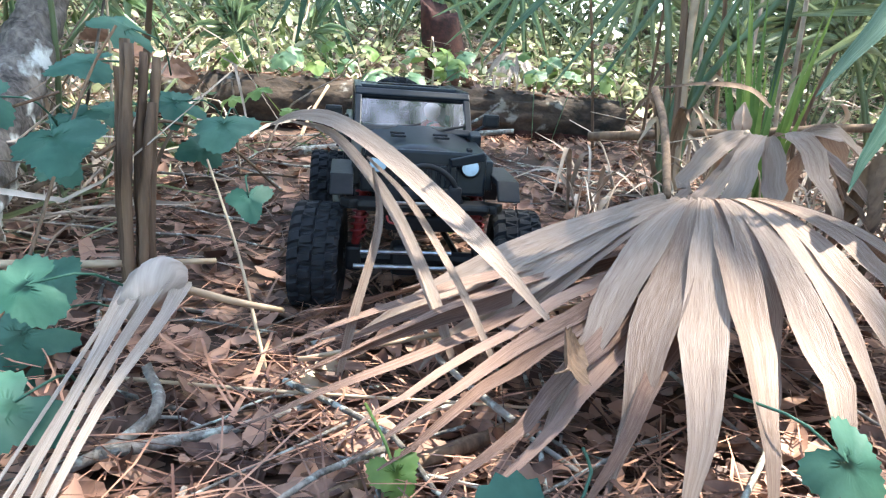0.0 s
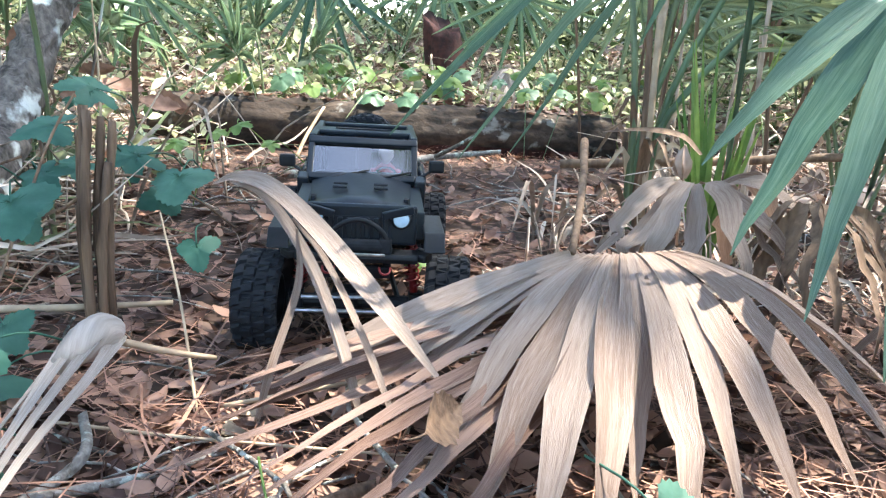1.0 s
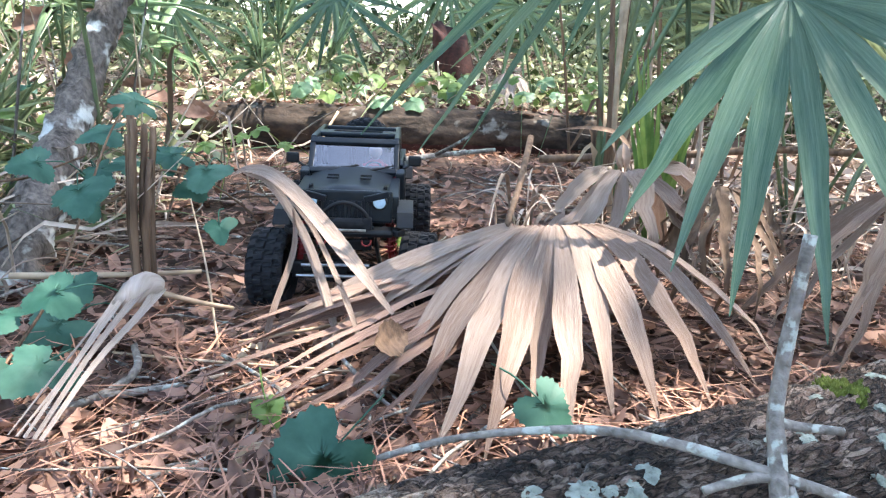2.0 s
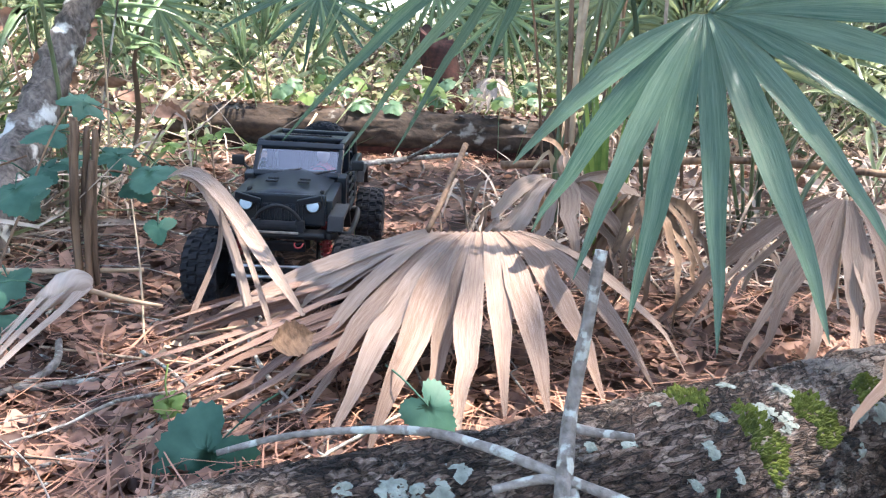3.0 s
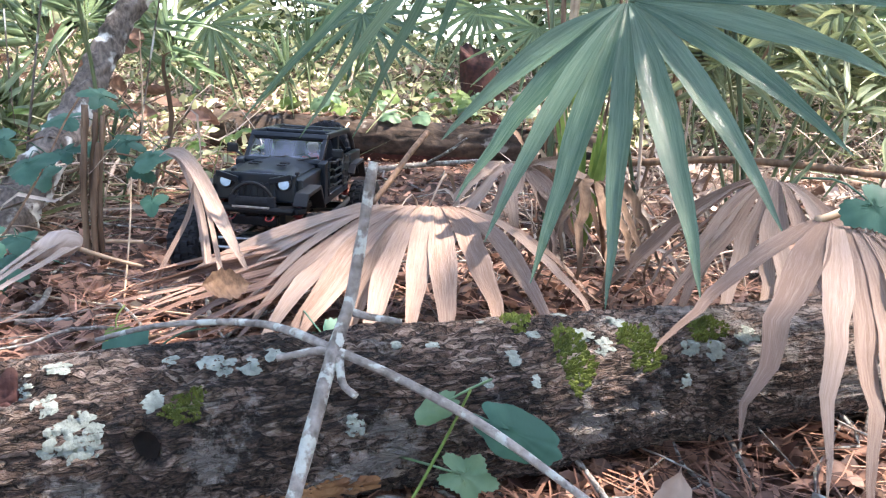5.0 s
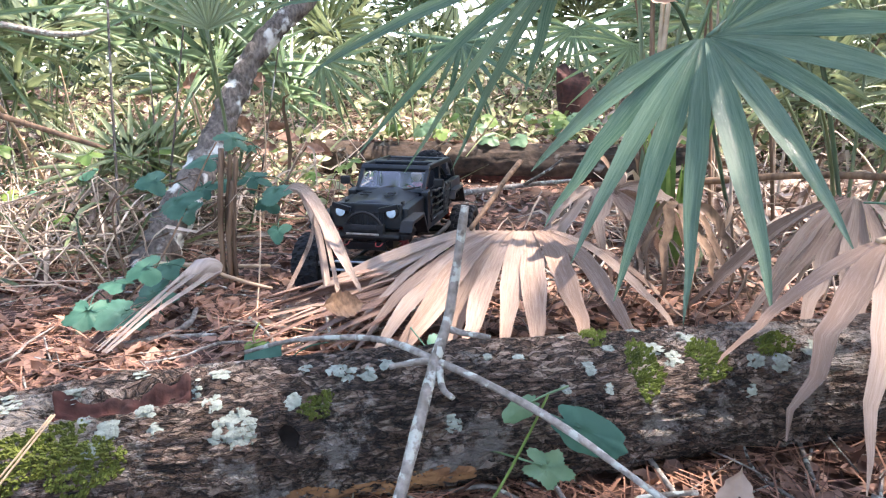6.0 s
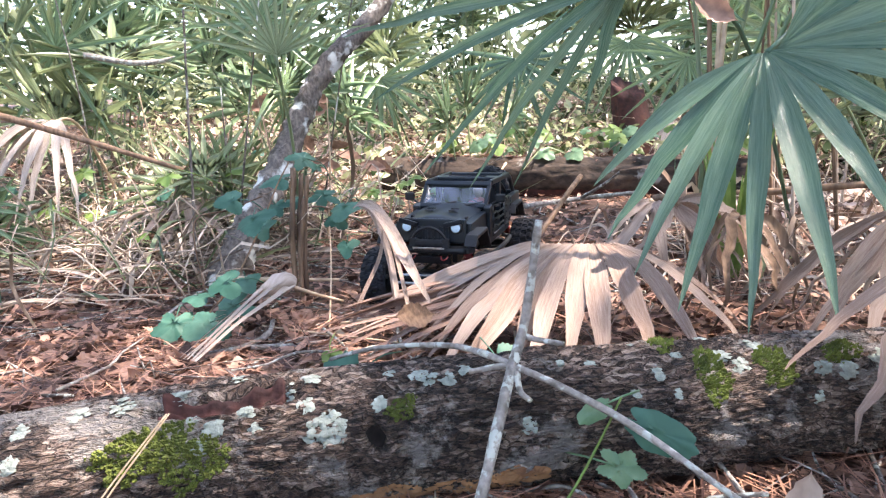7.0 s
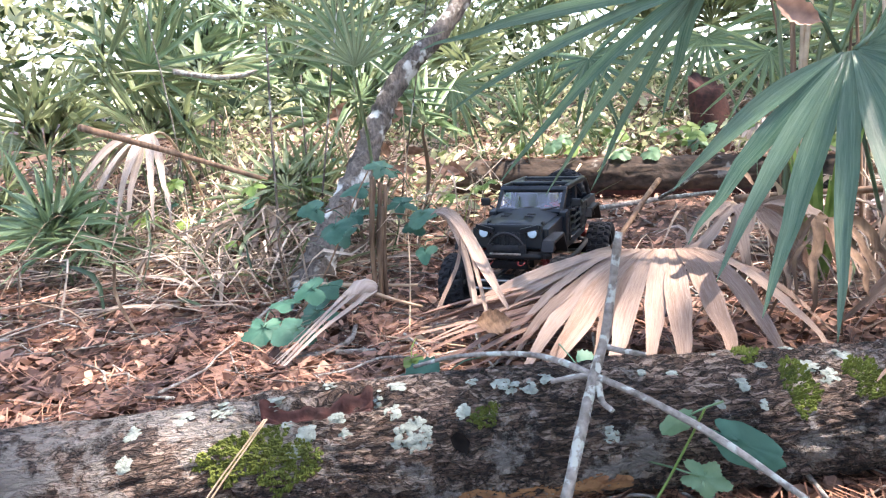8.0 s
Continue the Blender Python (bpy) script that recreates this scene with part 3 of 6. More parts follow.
    spread = np.random.default_rng(31)
    for k in range(16):
        at = log_place(spread.uniform(118, 262), spread.uniform(0.25, 1.75))[0]
        size = spread.uniform(0.004, 0.010)
        grown("lichen_patch", at, size * 1.3, size * 0.8, LICHEN, int(14 + 5e5 * size * size), 0.0036, 0.0003, "", 120 + k)
    # red rotten wood laid bare in the split, ochre wood low on the flank, bark flakes lifting at the rim
    i0, a0 = log_spot((0.268, 0.188, 0.158))
    s = Soup()
    verts = [log_place(i0 + (u - 0.5) * 0.19 / step, a0 - 0.047 + (v - 0.5) * 0.50, 0.0045 + 0.006 * noise.noise(Vector((u * 9, v * 7, 3))) - 0.008 * (abs(v - 0.5) > 0.46 or abs(u - 0.5) > 0.47))[0] - inv
             for u in np.linspace(0, 1, 60) for v in np.linspace(0, 1, 16)]
    s.add(verts, [(i * 16 + j, i * 16 + j + 1, (i + 1) * 16 + j + 1, (i + 1) * 16 + j) for i in range(59) for j in range(15)])
    part("rotten_wood", s, ROT, root, "dark red crumbling wood in the split")
    for k, (at, long, wide) in enumerate((((0.589, 0.365, 0.055), 0.055, 0.016), ((0.530, 0.330, 0.035), 0.09, 0.020), ((0.450, 0.270, 0.030), 0.07, 0.018), ((0.68, 0.44, 0.035), 0.06, 0.018))):
        grown("bared_wood", at, long, wide, OCHRE, 420, 0.0055, 0.0010, "ochre wood where bark has flaked off", 60 + k)


build_near_log()


def build_far_log():
    ends = [(-1.22, 2.48, 0.125), (-0.98, 2.56, 0.128), (-0.58, 2.68, 0.130), (-0.10, 2.82, 0.130), (0.40, 2.97, 0.115)]
    root = thing("old_log", "dark old fallen log with weathered grey top and rotten underside", "log", where=pose(-0.5, 2.70, 0.02))
    pts = bezier(ends, 90) - np.array((-0.5, 2.70, 0.02))
    s = Soup()
    sides = 40
    verts, tex, faces = [], [], []
    for i, c in enumerate(pts):
        way = pts[min(i + 1, 89)] - pts[max(i - 1, 0)]
        way /= np.linalg.norm(way)
        side = np.cross(way, (0, 0, 1.0))
        side /= np.linalg.norm(side)
        up = np.cross(side, way)
        for j in range(sides):
            a = 2 * math.pi * j / sides
            q = Vector((math.cos(a) * 1.5, math.sin(a) * 1.5, i * 0.07))
            r = (0.108 - 0.018 * i / 89) * (1 + 0.14 * noise.noise(q) + 0.16 * noise.noise(Vector((math.cos(a) * 6, math.sin(a) * 6, i * 0.25))) + 0.07 * noise.noise(Vector((math.cos(a) * 15, math.sin(a) * 15, i * 0.7))))
            r -= 0.02 * max(0, math.cos(a + 0.6)) * (0.5 + 0.5 * noise.noise(Vector((1, 2, i * 0.12))))
            verts.append(c + r * (math.cos(a) * side + math.sin(a) * up))
            tex.append((a * 0.085, i * 0.03))
    faces = [(i * sides + j, i * sides + (j + 1) % sides, (i + 1) * sides + (j + 1) % sides, (i + 1) * sides + j) for i in range(89) for j in range(sides)]
    faces += [tuple(range(sides - 1, -1, -1)), tuple(89 * sides + j for j in range(sides))]
    s.add(verts, faces, tex)
    part("bark", s, FAR_LOG, root)
    s = Soup()
    verts = []
    for i in range(8, 86):
        way = pts[i + 1] - pts[i - 1]
        side = np.cross(way, (0, 0, 1.0))
        side /= np.linalg.norm(side)
        for j in range(6):
            a = -1.25 + 0.17 * j
            r = 0.112 - 0.018 * i / 89 + 0.014 * noise.noise(Vector((i * 0.35, j * 0.8, 7)))
            verts.append(pts[i] + r * (math.cos(a) * side + np.array((0, 0, math.sin(a)))))
    s.add(verts, [(i * 6 + j, i * 6 + j + 1, (i + 1) * 6 + j + 1, (i + 1) * 6 + j) for i in range(77) for j in range(5)])
    part("rotten_wood", s, ROT, root, "reddish rotten wood under the bark")
    r = np.random.default_rng(12)
    spots = []
    for _ in range(300):
        c = pts[r.integers(4, 88)]
        off = r.normal(-0.02, 0.03)
        spots.append((c[0] + off * 0.5, c[1] - off * 0.85, c[2] + 0.102 - abs(off) * 0.55 + r.uniform(0, 0.012)))
    litter = part("fallen_leaves", leaf_mesh("fallen_leaves", LITTER, spots, r.uniform(0.02, 0.06, len(spots)), r, r.uniform(-0.3, 0.6, len(spots))), LITTER, root, "dry leaves caught on top of the log")
    tagged(litter, kind="stuff")
    # a loose stick leaning on the log, and a branch in front of it
    s = Soup()
    tube(s, bezier([(-0.665, 2.42, 0.02), (-0.645, 2.48, 0.11), (-0.605, 2.56, 0.215)], 8), (0.008, 0.005), 6)
    tagged(new("leaning_stick", s.mesh("leaning_stick", STRAW)), "pale bare stick leaning on the old log", "stick")
    s = Soup()
    tube(s, bezier([(-0.56, 2.10, 0.05), (-0.36, 2.20, 0.075), (-0.16, 2.34, 0.10), (0.04, 2.44, 0.12)], 14), (0.014, 0.008), 7, 0.1)
    tube(s, bezier([(-0.16, 2.34, 0.10), (-0.06, 2.32, 0.16), (0.0, 2.34, 0.21)], 7), (0.008, 0.004), 6)
    tagged(new("forked_branch", s.mesh("forked_branch", GREY_TWIG)), "fallen forked branch lying before the old log", "branch")
    s = Soup()
    tube(s, bezier([(0.25, 1.95, 0.17), (0.62, 1.90, 0.212), (0.98, 1.90, 0.244), (1.7, 1.95, 0.2)], 16), (0.012, 0.009), 7, 0.1)
    tagged(new("red_branch", s.mesh("red_branch", BROWN_STALK)), "reddish brown dead branch lying over the undergrowth", "branch")


build_far_log()

# ---- palm fronds ----


def frond(name, label, category, hub, hub_end, tips, width, mat, stem=None, stem_mat=None, group="", rows=15, ripple=0.0, fold=0.18, blunt=0.7):
    """A fan of leaflets from a short ridge (hub to hub_end) to the tips (place, lift of the arch), joined at their feet."""
    root = thing(name, label, category, group, where=Matrix.Translation(hub))
    base = np.array(hub, dtype=float)
    n = len(tips)
    feet = [np.array(hub_end, dtype=float) * (i / max(n - 1, 1)) + base * (1 - i / max(n - 1, 1)) - base for i in range(n)]
    u = np.linspace(0, 1, rows)[:, None]
    lines = []
    for (tip, lift), foot in zip(tips, feet):
        tip = np.array(tip, dtype=float) - base
        mid = (foot + tip) / 2 + np.array((0, 0, lift))
        lines.append(foot * (1 - u) ** 2 + 2 * mid * u * (1 - u) + tip * u ** 2)
    for i, line in enumerate(lines):
        before, after = lines[max(i - 1, 0)], lines[min(i + 1, n - 1)]
        normals = np.cross(np.gradient(line, axis=0), after - before)
        normals[0] = normals[1]
        normals /= np.linalg.norm(normals, axis=1)[:, None] + 1e-12
        gap = np.linalg.norm(after - before, axis=1) / (2 if 0 < i < n - 1 else 1)
        t = u[:, 0]
        taper = np.clip((1 - t) / blunt, 0, 1) ** 0.85
        w = np.minimum(width * (0.9 + 0.2 * rng.random()) * taper, np.maximum(gap * 1.06, 0.004)) + 0.0015
        wave = np.array([(noise.noise(Vector((i * 3.1, k * 0.5, 0))), noise.noise(Vector((i * 3.1, k * 0.5, 9))), noise.noise(Vector((i * 3.1, k * 0.5, 5)))) for k in range(rows)])
        line = line + wave * ripple * (t ** 1.2)[:, None]
        twist = ripple * 34 * noise.noise(Vector((i * 1.7, 2, 2)))
        side = np.cross(np.gradient(line, axis=0), normals)
        side /= np.linalg.norm(side, axis=1)[:, None] + 1e-12
        normals = normals + side * (twist * t)[:, None]
        s = Soup()
        ribbon(s, line, normals, w, fold, 5, tex_shift=i * 0.37)
        part("leaflet", s, mat, root)
    if stem is not None:
        s = Soup()
        tube(s, bezier([np.array(p) - base for p in stem], 14), (0.005, 0.006), 8)
        part("petiole", s, stem_mat or mat, root, "long stalk of the leaf")
    return root


def fan(hub, azimuths, reach, fall, lift, jitter=0.02, lift_noise=0.012):
    """Tips round a hub: azimuth in degrees, horizontal reach by azimuth, height of the tips."""
    out = []
    for a in azimuths:
        r = np.interp(a, [q[0] for q in reach], [q[1] for q in reach]) * (1 + rng.normal(0, 0.05))
        x, y = hub[0] + r * math.cos(radians(a)), hub[1] + r * math.sin(radians(a))
        out.append(((x, y, fall + rng.uniform(-jitter, jitter)), lift + rng.normal(0, lift_noise)))
    return out


HUB_A = (0.30, 0.975, 0.205)
frond("dead_palm_frond", "dry tan fan palm leaf collapsed on the litter", "palm leaf", HUB_A, (0.435, 1.07, 0.20),
      [((-0.035, 0.83, 0.045), 0.03), ((0.05, 0.80, 0.035), 0.045), ((0.125, 0.82, 0.06), 0.05), ((0.18, 0.69, 0.03), 0.08), ((0.235, 0.63, 0.022), 0.085),
       ((0.288, 0.59, 0.022), 0.09), ((0.345, 0.58, 0.025), 0.085), ((0.385, 0.71, 0.022), 0.11), ((0.435, 0.66, 0.022), 0.10), ((0.488, 0.72, 0.022), 0.11), ((0.545, 0.735, 0.022), 0.10),
       ((0.615, 0.80, 0.022), 0.11), ((0.68, 0.87, 0.03), 0.10), ((0.73, 0.97, 0.03), 0.09), ((0.70, 1.09, 0.05), 0.06)],
      0.043, DEAD_FROND, [(0.300, 0.978, 0.207), (0.304, 1.05, 0.245), (0.305, 1.13, 0.285), (0.302, 1.22, 0.318)], BROWN_STALK, "dead palm leaves", ripple=0.010, fold=0.16, blunt=0.38)
frond("dead_palm_frond", "flattened brown palm leaf under the tan one", "palm leaf", (0.31, 0.99, 0.15), (0.40, 1.04, 0.15),
      fan((0.33, 1.01), np.linspace(198, 252, 13) + rng.normal(0, 2, 13), [(190, .46), (230, .54), (260, .48)], 0.042, 0.03, 0.010), 0.030, RUSSET, None, None,
      "dead palm leaves", ripple=0.010)
HUB_A2 = (0.45, 1.27, 0.262)
frond("dead_palm_frond", "folded dry palm leaf with drooping straps", "palm leaf", HUB_A2, (0.52, 1.23, 0.262),
      fan(HUB_A2, np.linspace(205, 395, 11) + rng.normal(0, 13, 11), [(190, .12), (250, .17), (300, .22), (395, .24)], 0.06, 0.10, 0.05, lift_noise=0.05), 0.034, DEAD_FROND,
      [(0.45, 1.27, 0.262), (0.44, 1.36, 0.22), (0.42, 1.5, 0.05)], STRAW, "dead palm leaves", ripple=0.035, blunt=0.5)
frond("dead_palm_frond", "brown withered palm leaf hanging in narrow straps", "palm leaf", (0.61, 1.23, 0.25), (0.68, 1.21, 0.25),
      fan((0.64, 1.22, 0.25), np.linspace(180, 370, 11) + rng.normal(0, 8, 11), [(180, .10), (260, .15), (370, .16)], 0.04, 0.08, 0.03, lift_noise=0.04), 0.020, BROWN_STALK,
      [(0.64, 1.22, 0.25), (0.65, 1.3, 0.2), (0.66, 1.42, 0.03)], BROWN_STALK, "dead palm leaves", ripple=0.03, blunt=0.5)
HUB_B = (0.935, 1.19, 0.285)
frond("dead_palm_frond", "dry grey-tan palm leaf hanging in loose straps", "palm leaf", HUB_B, (0.99, 1.17, 0.28),
      fan(HUB_B, np.linspace(195, 350, 13) + rng.normal(0, 4, 13), [(195, .26), (250, .24), (300, .22), (350, .26)], 0.04, 0.085, lift_noise=0.025), 0.036, DEAD_FROND,
      [(0.96, 1.185, 0.283), (0.975, 1.24, 0.25), (1.02, 1.36, 0.06)], STRAW, "dead palm leaves", ripple=0.02)
frond("dead_palm_frond", "dry pinkish tan palm leaf draped over the log", "palm leaf", (0.985, 0.745, 0.292), (1.06, 0.715, 0.285),
      [((0.833, 0.562, 0.168), 0.03), ((0.917, 0.435, 0.149), 0.06), ((0.985, 0.43, 0.110), 0.085), ((1.035, 0.45, 0.05), 0.09),
       ((1.07, 0.47, 0.05), 0.085), ((1.11, 0.50, 0.06), 0.085), ((1.16, 0.54, 0.06), 0.08), ((1.22, 0.60, 0.05), 0.08), ((1.30, 0.66, 0.06), 0.07)],
      0.040, DEAD_FROND, [(0.985, 0.745, 0.292), (1.06, 0.83, 0.295), (1.27, 1.1, 0.2)], STRAW, "dead palm leaves", ripple=0.013)
# the big green leaf hanging before the camera
frond("green_palm_frond", "large blue-green fan palm leaf hanging over the clearing", "palm leaf", (0.683, 1.122, 0.562), (0.722, 1.115, 0.568),
      [((0.435, 0.96, 0.33), 0.05), ((0.475, 0.93, 0.235), 0.05), ((0.545, 0.87, 0.185), 0.055), ((0.629, 0.855, 0.135), 0.05), ((0.748, 0.825, 0.122), 0.045), ((0.873, 0.80, 0.165), 0.045),
       ((0.965, 0.90, 0.245), 0.045), ((1.04, 0.945, 0.35), 0.045), ((1.10, 1.0, 0.45), 0.04), ((1.11, 1.04, 0.55), 0.04), ((1.07, 1.07, 0.65), 0.04), ((1.0, 1.09, 0.75), 0.03), ((0.9, 1.1, 0.83), 0.02)],
      0.041, LIVE_FROND, [(0.703, 1.118, 0.565), (0.75, 1.21, 0.61), (0.85, 1.5, 0.6), (0.95, 1.9, 0.1)], LIVE_FROND, "green palm leaves", ripple=0.005, fold=0.24, blunt=0.48)
frond("green_palm_frond", "green fan palm leaf with long drooping tips", "palm leaf", (0.46, 1.02, 0.70), (0.485, 1.015, 0.705),
      [((-0.04, 0.80, 0.78), 0.0), ((-0.05, 0.83, 0.63), 0.03), ((0.0, 0.85, 0.50), 0.05), ((0.085, 0.90, 0.345), 0.07), ((0.153, 0.976, 0.312), 0.06), ((0.205, 1.08, 0.308), 0.06), ((0.36, 1.10, 0.46), 0.05),
       ((0.66, 1.12, 0.62), 0.04), ((0.72, 1.14, 0.72), 0.03), ((0.73, 1.16, 0.83), 0.03), ((0.68, 1.18, 0.95), 0.02)],
      0.023, LIVE_FROND, [(0.472, 1.02, 0.705), (0.50, 1.2, 0.74), (0.58, 1.6, 0.6), (0.66, 2.0, 0.05)], LIVE_FROND, "green palm leaves", ripple=0.006, fold=0.22, blunt=0.5)

# ---- the model truck ----
TRUCK = pose(-0.073, 1.297, 0.006, -0.8, 0.8, -74.0) @ Matrix.Scale(0.87, 4)   # middle between the axles, on the litter
FRONT, REAR, HALF_TRACK, TYRE_R, TYRE_W = 0.275, -0.235, 0.153, 0.085, 0.072


def tyre_soup():
    """A knobbly off-road tyre about the y axis: staggered tread blocks standing on a rounded carcass."""
    s = Soup()
    blocks, each = 20, 8
    sides = blocks * each
    lanes = (-0.5, -0.43, -0.28, -0.26, -0.03, -0.01, 0.01, 0.03, 0.26, 0.28, 0.43, 0.5)
    verts, k = [], len(lanes) + 8
    for j in range(sides):
        a = 2 * math.pi * j / sides
        row = [(0.55, -0.34), (0.66, -0.46), (0.76, -0.50), (0.86, -0.515)]
        for i, w in enumerate(lanes):
            lane = 0 if w < -0.27 else 1 if w < -0.02 else 2 if w < 0.02 else 3 if w < 0.27 else 4
            step = (j + (0, 3, 0, 5, 1)[lane] + int(2 * abs(w) * 4)) % each
            high = 0.0 if lane == 2 or step >= each - 3 else 1.0
            row.append((0.925 - 0.05 * (abs(w) > 0.49) + 0.065 * high - 0.02 * abs(w), w))
        row += [(0.86, 0.515), (0.76, 0.50), (0.66, 0.46), (0.55, 0.34)]
        verts += [(TYRE_R * r * math.cos(a), TYRE_W * w, TYRE_R * r * math.sin(a)) for r, w in row]
    s.add(verts, [(j * k + i, j * k + i + 1, ((j + 1) % sides) * k + i + 1, ((j + 1) % sides) * k + i) for j in range(sides) for i in range(k - 1)])
    return s


def rim_soup(face):
    """A beadlock rim with six spokes and a hub, its face towards y * face."""
    s = Soup()
    for r0, r1, y0, y1 in ((0.50, 0.60, 0.30, 0.40), (0.50, 0.53, -0.34, 0.36)):
        sides = 32
        ring = []
        for j in range(sides):
            a = 2 * math.pi * j / sides
            for r, y in ((r0, y0), (r1, y0), (r1, y1), (r0, y1)):
                ring.append((TYRE_R * r * math.cos(a), TYRE_W * y * face, TYRE_R * r * math.sin(a)))
        s.add(ring, [(j * 4 + i, j * 4 + (i + 1) % 4, ((j + 1) % sides) * 4 + (i + 1) % 4, ((j + 1) % sides) * 4 + i) for j in range(sides) for i in range(4)])
    for j in range(6):
        box(s, (0.013, 0.010, TYRE_R * 0.42), pose(0, 0, 0, 0, 60 * j, 0) @ pose(0, TYRE_W * 0.22 * face, TYRE_R * 0.29), 0.002)
    tube(s, [(0, TYRE_W * 0.1 * face, 0), (0, TYRE_W * 0.34 * face, 0)], (0.014, 0.012), 16)
    return s


TYRE_MESH = tyre_soup().mesh("tyre", RUBBER, smooth=False)
RIM_MESHES = {face: rim_soup(face).mesh("rim", SATIN, smooth=False) for face in (1, -1)}


RUNNING_GEAR = ("front_axle", "rear_axle", "steering_rod", "shock_absorber", "suspension_link", "fender_flare")


def build_truck():
    root = thing("model_truck", "black four-door off-road model truck with knobbly tyres and tube doors", "toy truck", where=TRUCK)

    def wheel(name, x, y, z, face, steer=0.0, turn=None):
        s = Soup()
        tube(s, [(0, -TYRE_W * 0.12 * face, 0), (0, TYRE_W * 0.38 * face, 0)], (0.007, 0.007), 6)
        w = part(name, s, STEEL, root, "big wheel with a blocky off-road tread", where=turn if turn is not None else pose(x, y, z, 0, 0, steer))
        part("tyre", TYRE_MESH, RUBBER, w)
        part("rim", RIM_MESHES[face], SATIN, w)

    steer = -6
    wheel("wheel", FRONT, HALF_TRACK, TYRE_R, 1, steer)
    wheel("wheel", FRONT, -HALF_TRACK, TYRE_R, -1, steer)
    wheel("wheel", REAR, HALF_TRACK, TYRE_R, 1)
    wheel("wheel", REAR, -HALF_TRACK, TYRE_R, -1)
    wheel("spare_wheel", 0, 0, 0, 1, turn=pose(-0.372, 0, 0.245, 0, 0, 90))

    def bit(name, mat, build, label="", parent=None, smooth=False):
        s = Soup()
        build(s)
        if name not in RUNNING_GEAR:   # the stubby nose ends just ahead of the front axle
            s.v = [(0.1 + (x - 0.1) * 0.85 if x > 0.1 else x, y, z) for x, y, z in s.v]
        return part(name, s, mat, parent or root, label, smooth)

    # running gear
    for x, name in ((FRONT, "front_axle"), (REAR, "rear_axle")):
        def axle(s, x=x):
            tube(s, [(x, -0.115, TYRE_R), (x, 0.115, TYRE_R)], (0.012, 0.012), 10)
            box(s, (0.05, 0.045, 0.05), pose(x, -0.02, TYRE_R), 0.012)
            for y in (-0.1, 0.1):
                box(s, (0.03, 0.025, 0.04), pose(x, y, TYRE_R), 0.006)
        bit(name, SATIN, axle)
    bit("steering_rod", STEEL, lambda s: tube(s, [(FRONT + 0.035, -0.10, TYRE_R - 0.005), (FRONT + 0.035, 0.10, TYRE_R - 0.005)], 0.004, 8), "bare metal rod")
    bit("steering_rod", STEEL, lambda s: tube(s, [(FRONT + 0.028, -0.09, TYRE_R + 0.016), (FRONT + 0.028, 0.05, TYRE_R + 0.018)], 0.0035, 8), "bare metal rod")
    for side in (-1, 1):
        for x in (FRONT, REAR):
            def shock(s, x=x, side=side):
                top, foot = np.array((x - 0.02 * np.sign(x), side * 0.085, 0.20)), np.array((x, side * 0.098, TYRE_R + 0.012))
                tube(s, [foot, top], 0.007, 10)
                turns = [foot + (top - foot) * (0.2 + 0.7 * k / 60) + np.array((math.cos(k * 0.75), math.sin(k * 0.75), 0)) * 0.012 for k in range(61)]
                tube(s, turns, 0.0022, 5)
            bit("shock_absorber", SPRING, shock, "dark red coil spring damper", smooth=True)
        bit("suspension_link", SATIN, lambda s, side=side: tube(s, [(FRONT - 0.01, side * 0.075, TYRE_R - 0.01), (0.03, side * 0.045, 0.11)], 0.005, 8))
        bit("suspension_link", SATIN, lambda s, side=side: tube(s, [(REAR + 0.01, side * 0.075, TYRE_R - 0.01), (-0.03, side * 0.045, 0.11)], 0.005, 8))
        bit("chassis_rail", SATIN, lambda s, side=side: box(s, (0.56, 0.014, 0.03), pose(0, side * 0.05, 0.145), 0.003))
        bit("rock_slider", SATIN, lambda s, side=side: tube(s, bezier([(0.13, side * 0.10, 0.135), (0.11, side * 0.128, 0.13), (-0.11, side * 0.128, 0.13), (-0.13, side * 0.10, 0.135)], 24), 0.007, 8), smooth=True)
    bit("skid_plate", SATIN, lambda s: box(s, (0.16, 0.09, 0.014), pose(0, 0, 0.118), 0.004))
    bit("gearbox", SATIN, lambda s: box(s, (0.09, 0.06, 0.05), pose(0.03, 0, 0.15), 0.01))

    # body tub: sills, cowl, rear quarters and floor
    bit("floor_pan", SATIN, lambda s: box(s, (0.52, 0.2, 0.012), pose(-0.02, 0, 0.17), 0.003))
    for side in (-1, 1):
        def flank(s, side=side):
            y0, y1 = side * 0.098, side * 0.118
            prism(s, [(0.115, 0.155), (0.115, 0.262), (0.082, 0.268), (0.078, 0.172), (-0.105, 0.172), (-0.105, 0.155)], y0, y1, bevel=0.003)
            prism(s, [(-0.105, 0.155), (-0.105, 0.245), (-0.13, 0.252), (-0.325, 0.252), (-0.33, 0.19), (-0.305, 0.178), (-0.28, 0.215), (-0.2, 0.215), (-0.165, 0.185), (-0.15, 0.155)], y0, y1, bevel=0.003)
        bit("side_panel", BODY, flank)

        def front_wing(s, side=side):
            prism(s, [(0.115, 0.16), (0.115, 0.252), (0.315, 0.246), (0.32, 0.2), (0.31, 0.20), (0.285, 0.222), (0.21, 0.222), (0.172, 0.185), (0.165, 0.155)], side * 0.085, side * 0.108, bevel=0.003)
        bit("wing_panel", BODY, front_wing)
        for x, f in ((FRONT, 1), (REAR, -1)):
            def flare(s, x=x, side=side):
                arch = [(x + 0.082, 0.200), (x + 0.060, 0.226), (x - 0.05, 0.228), (x - 0.098, 0.165)]
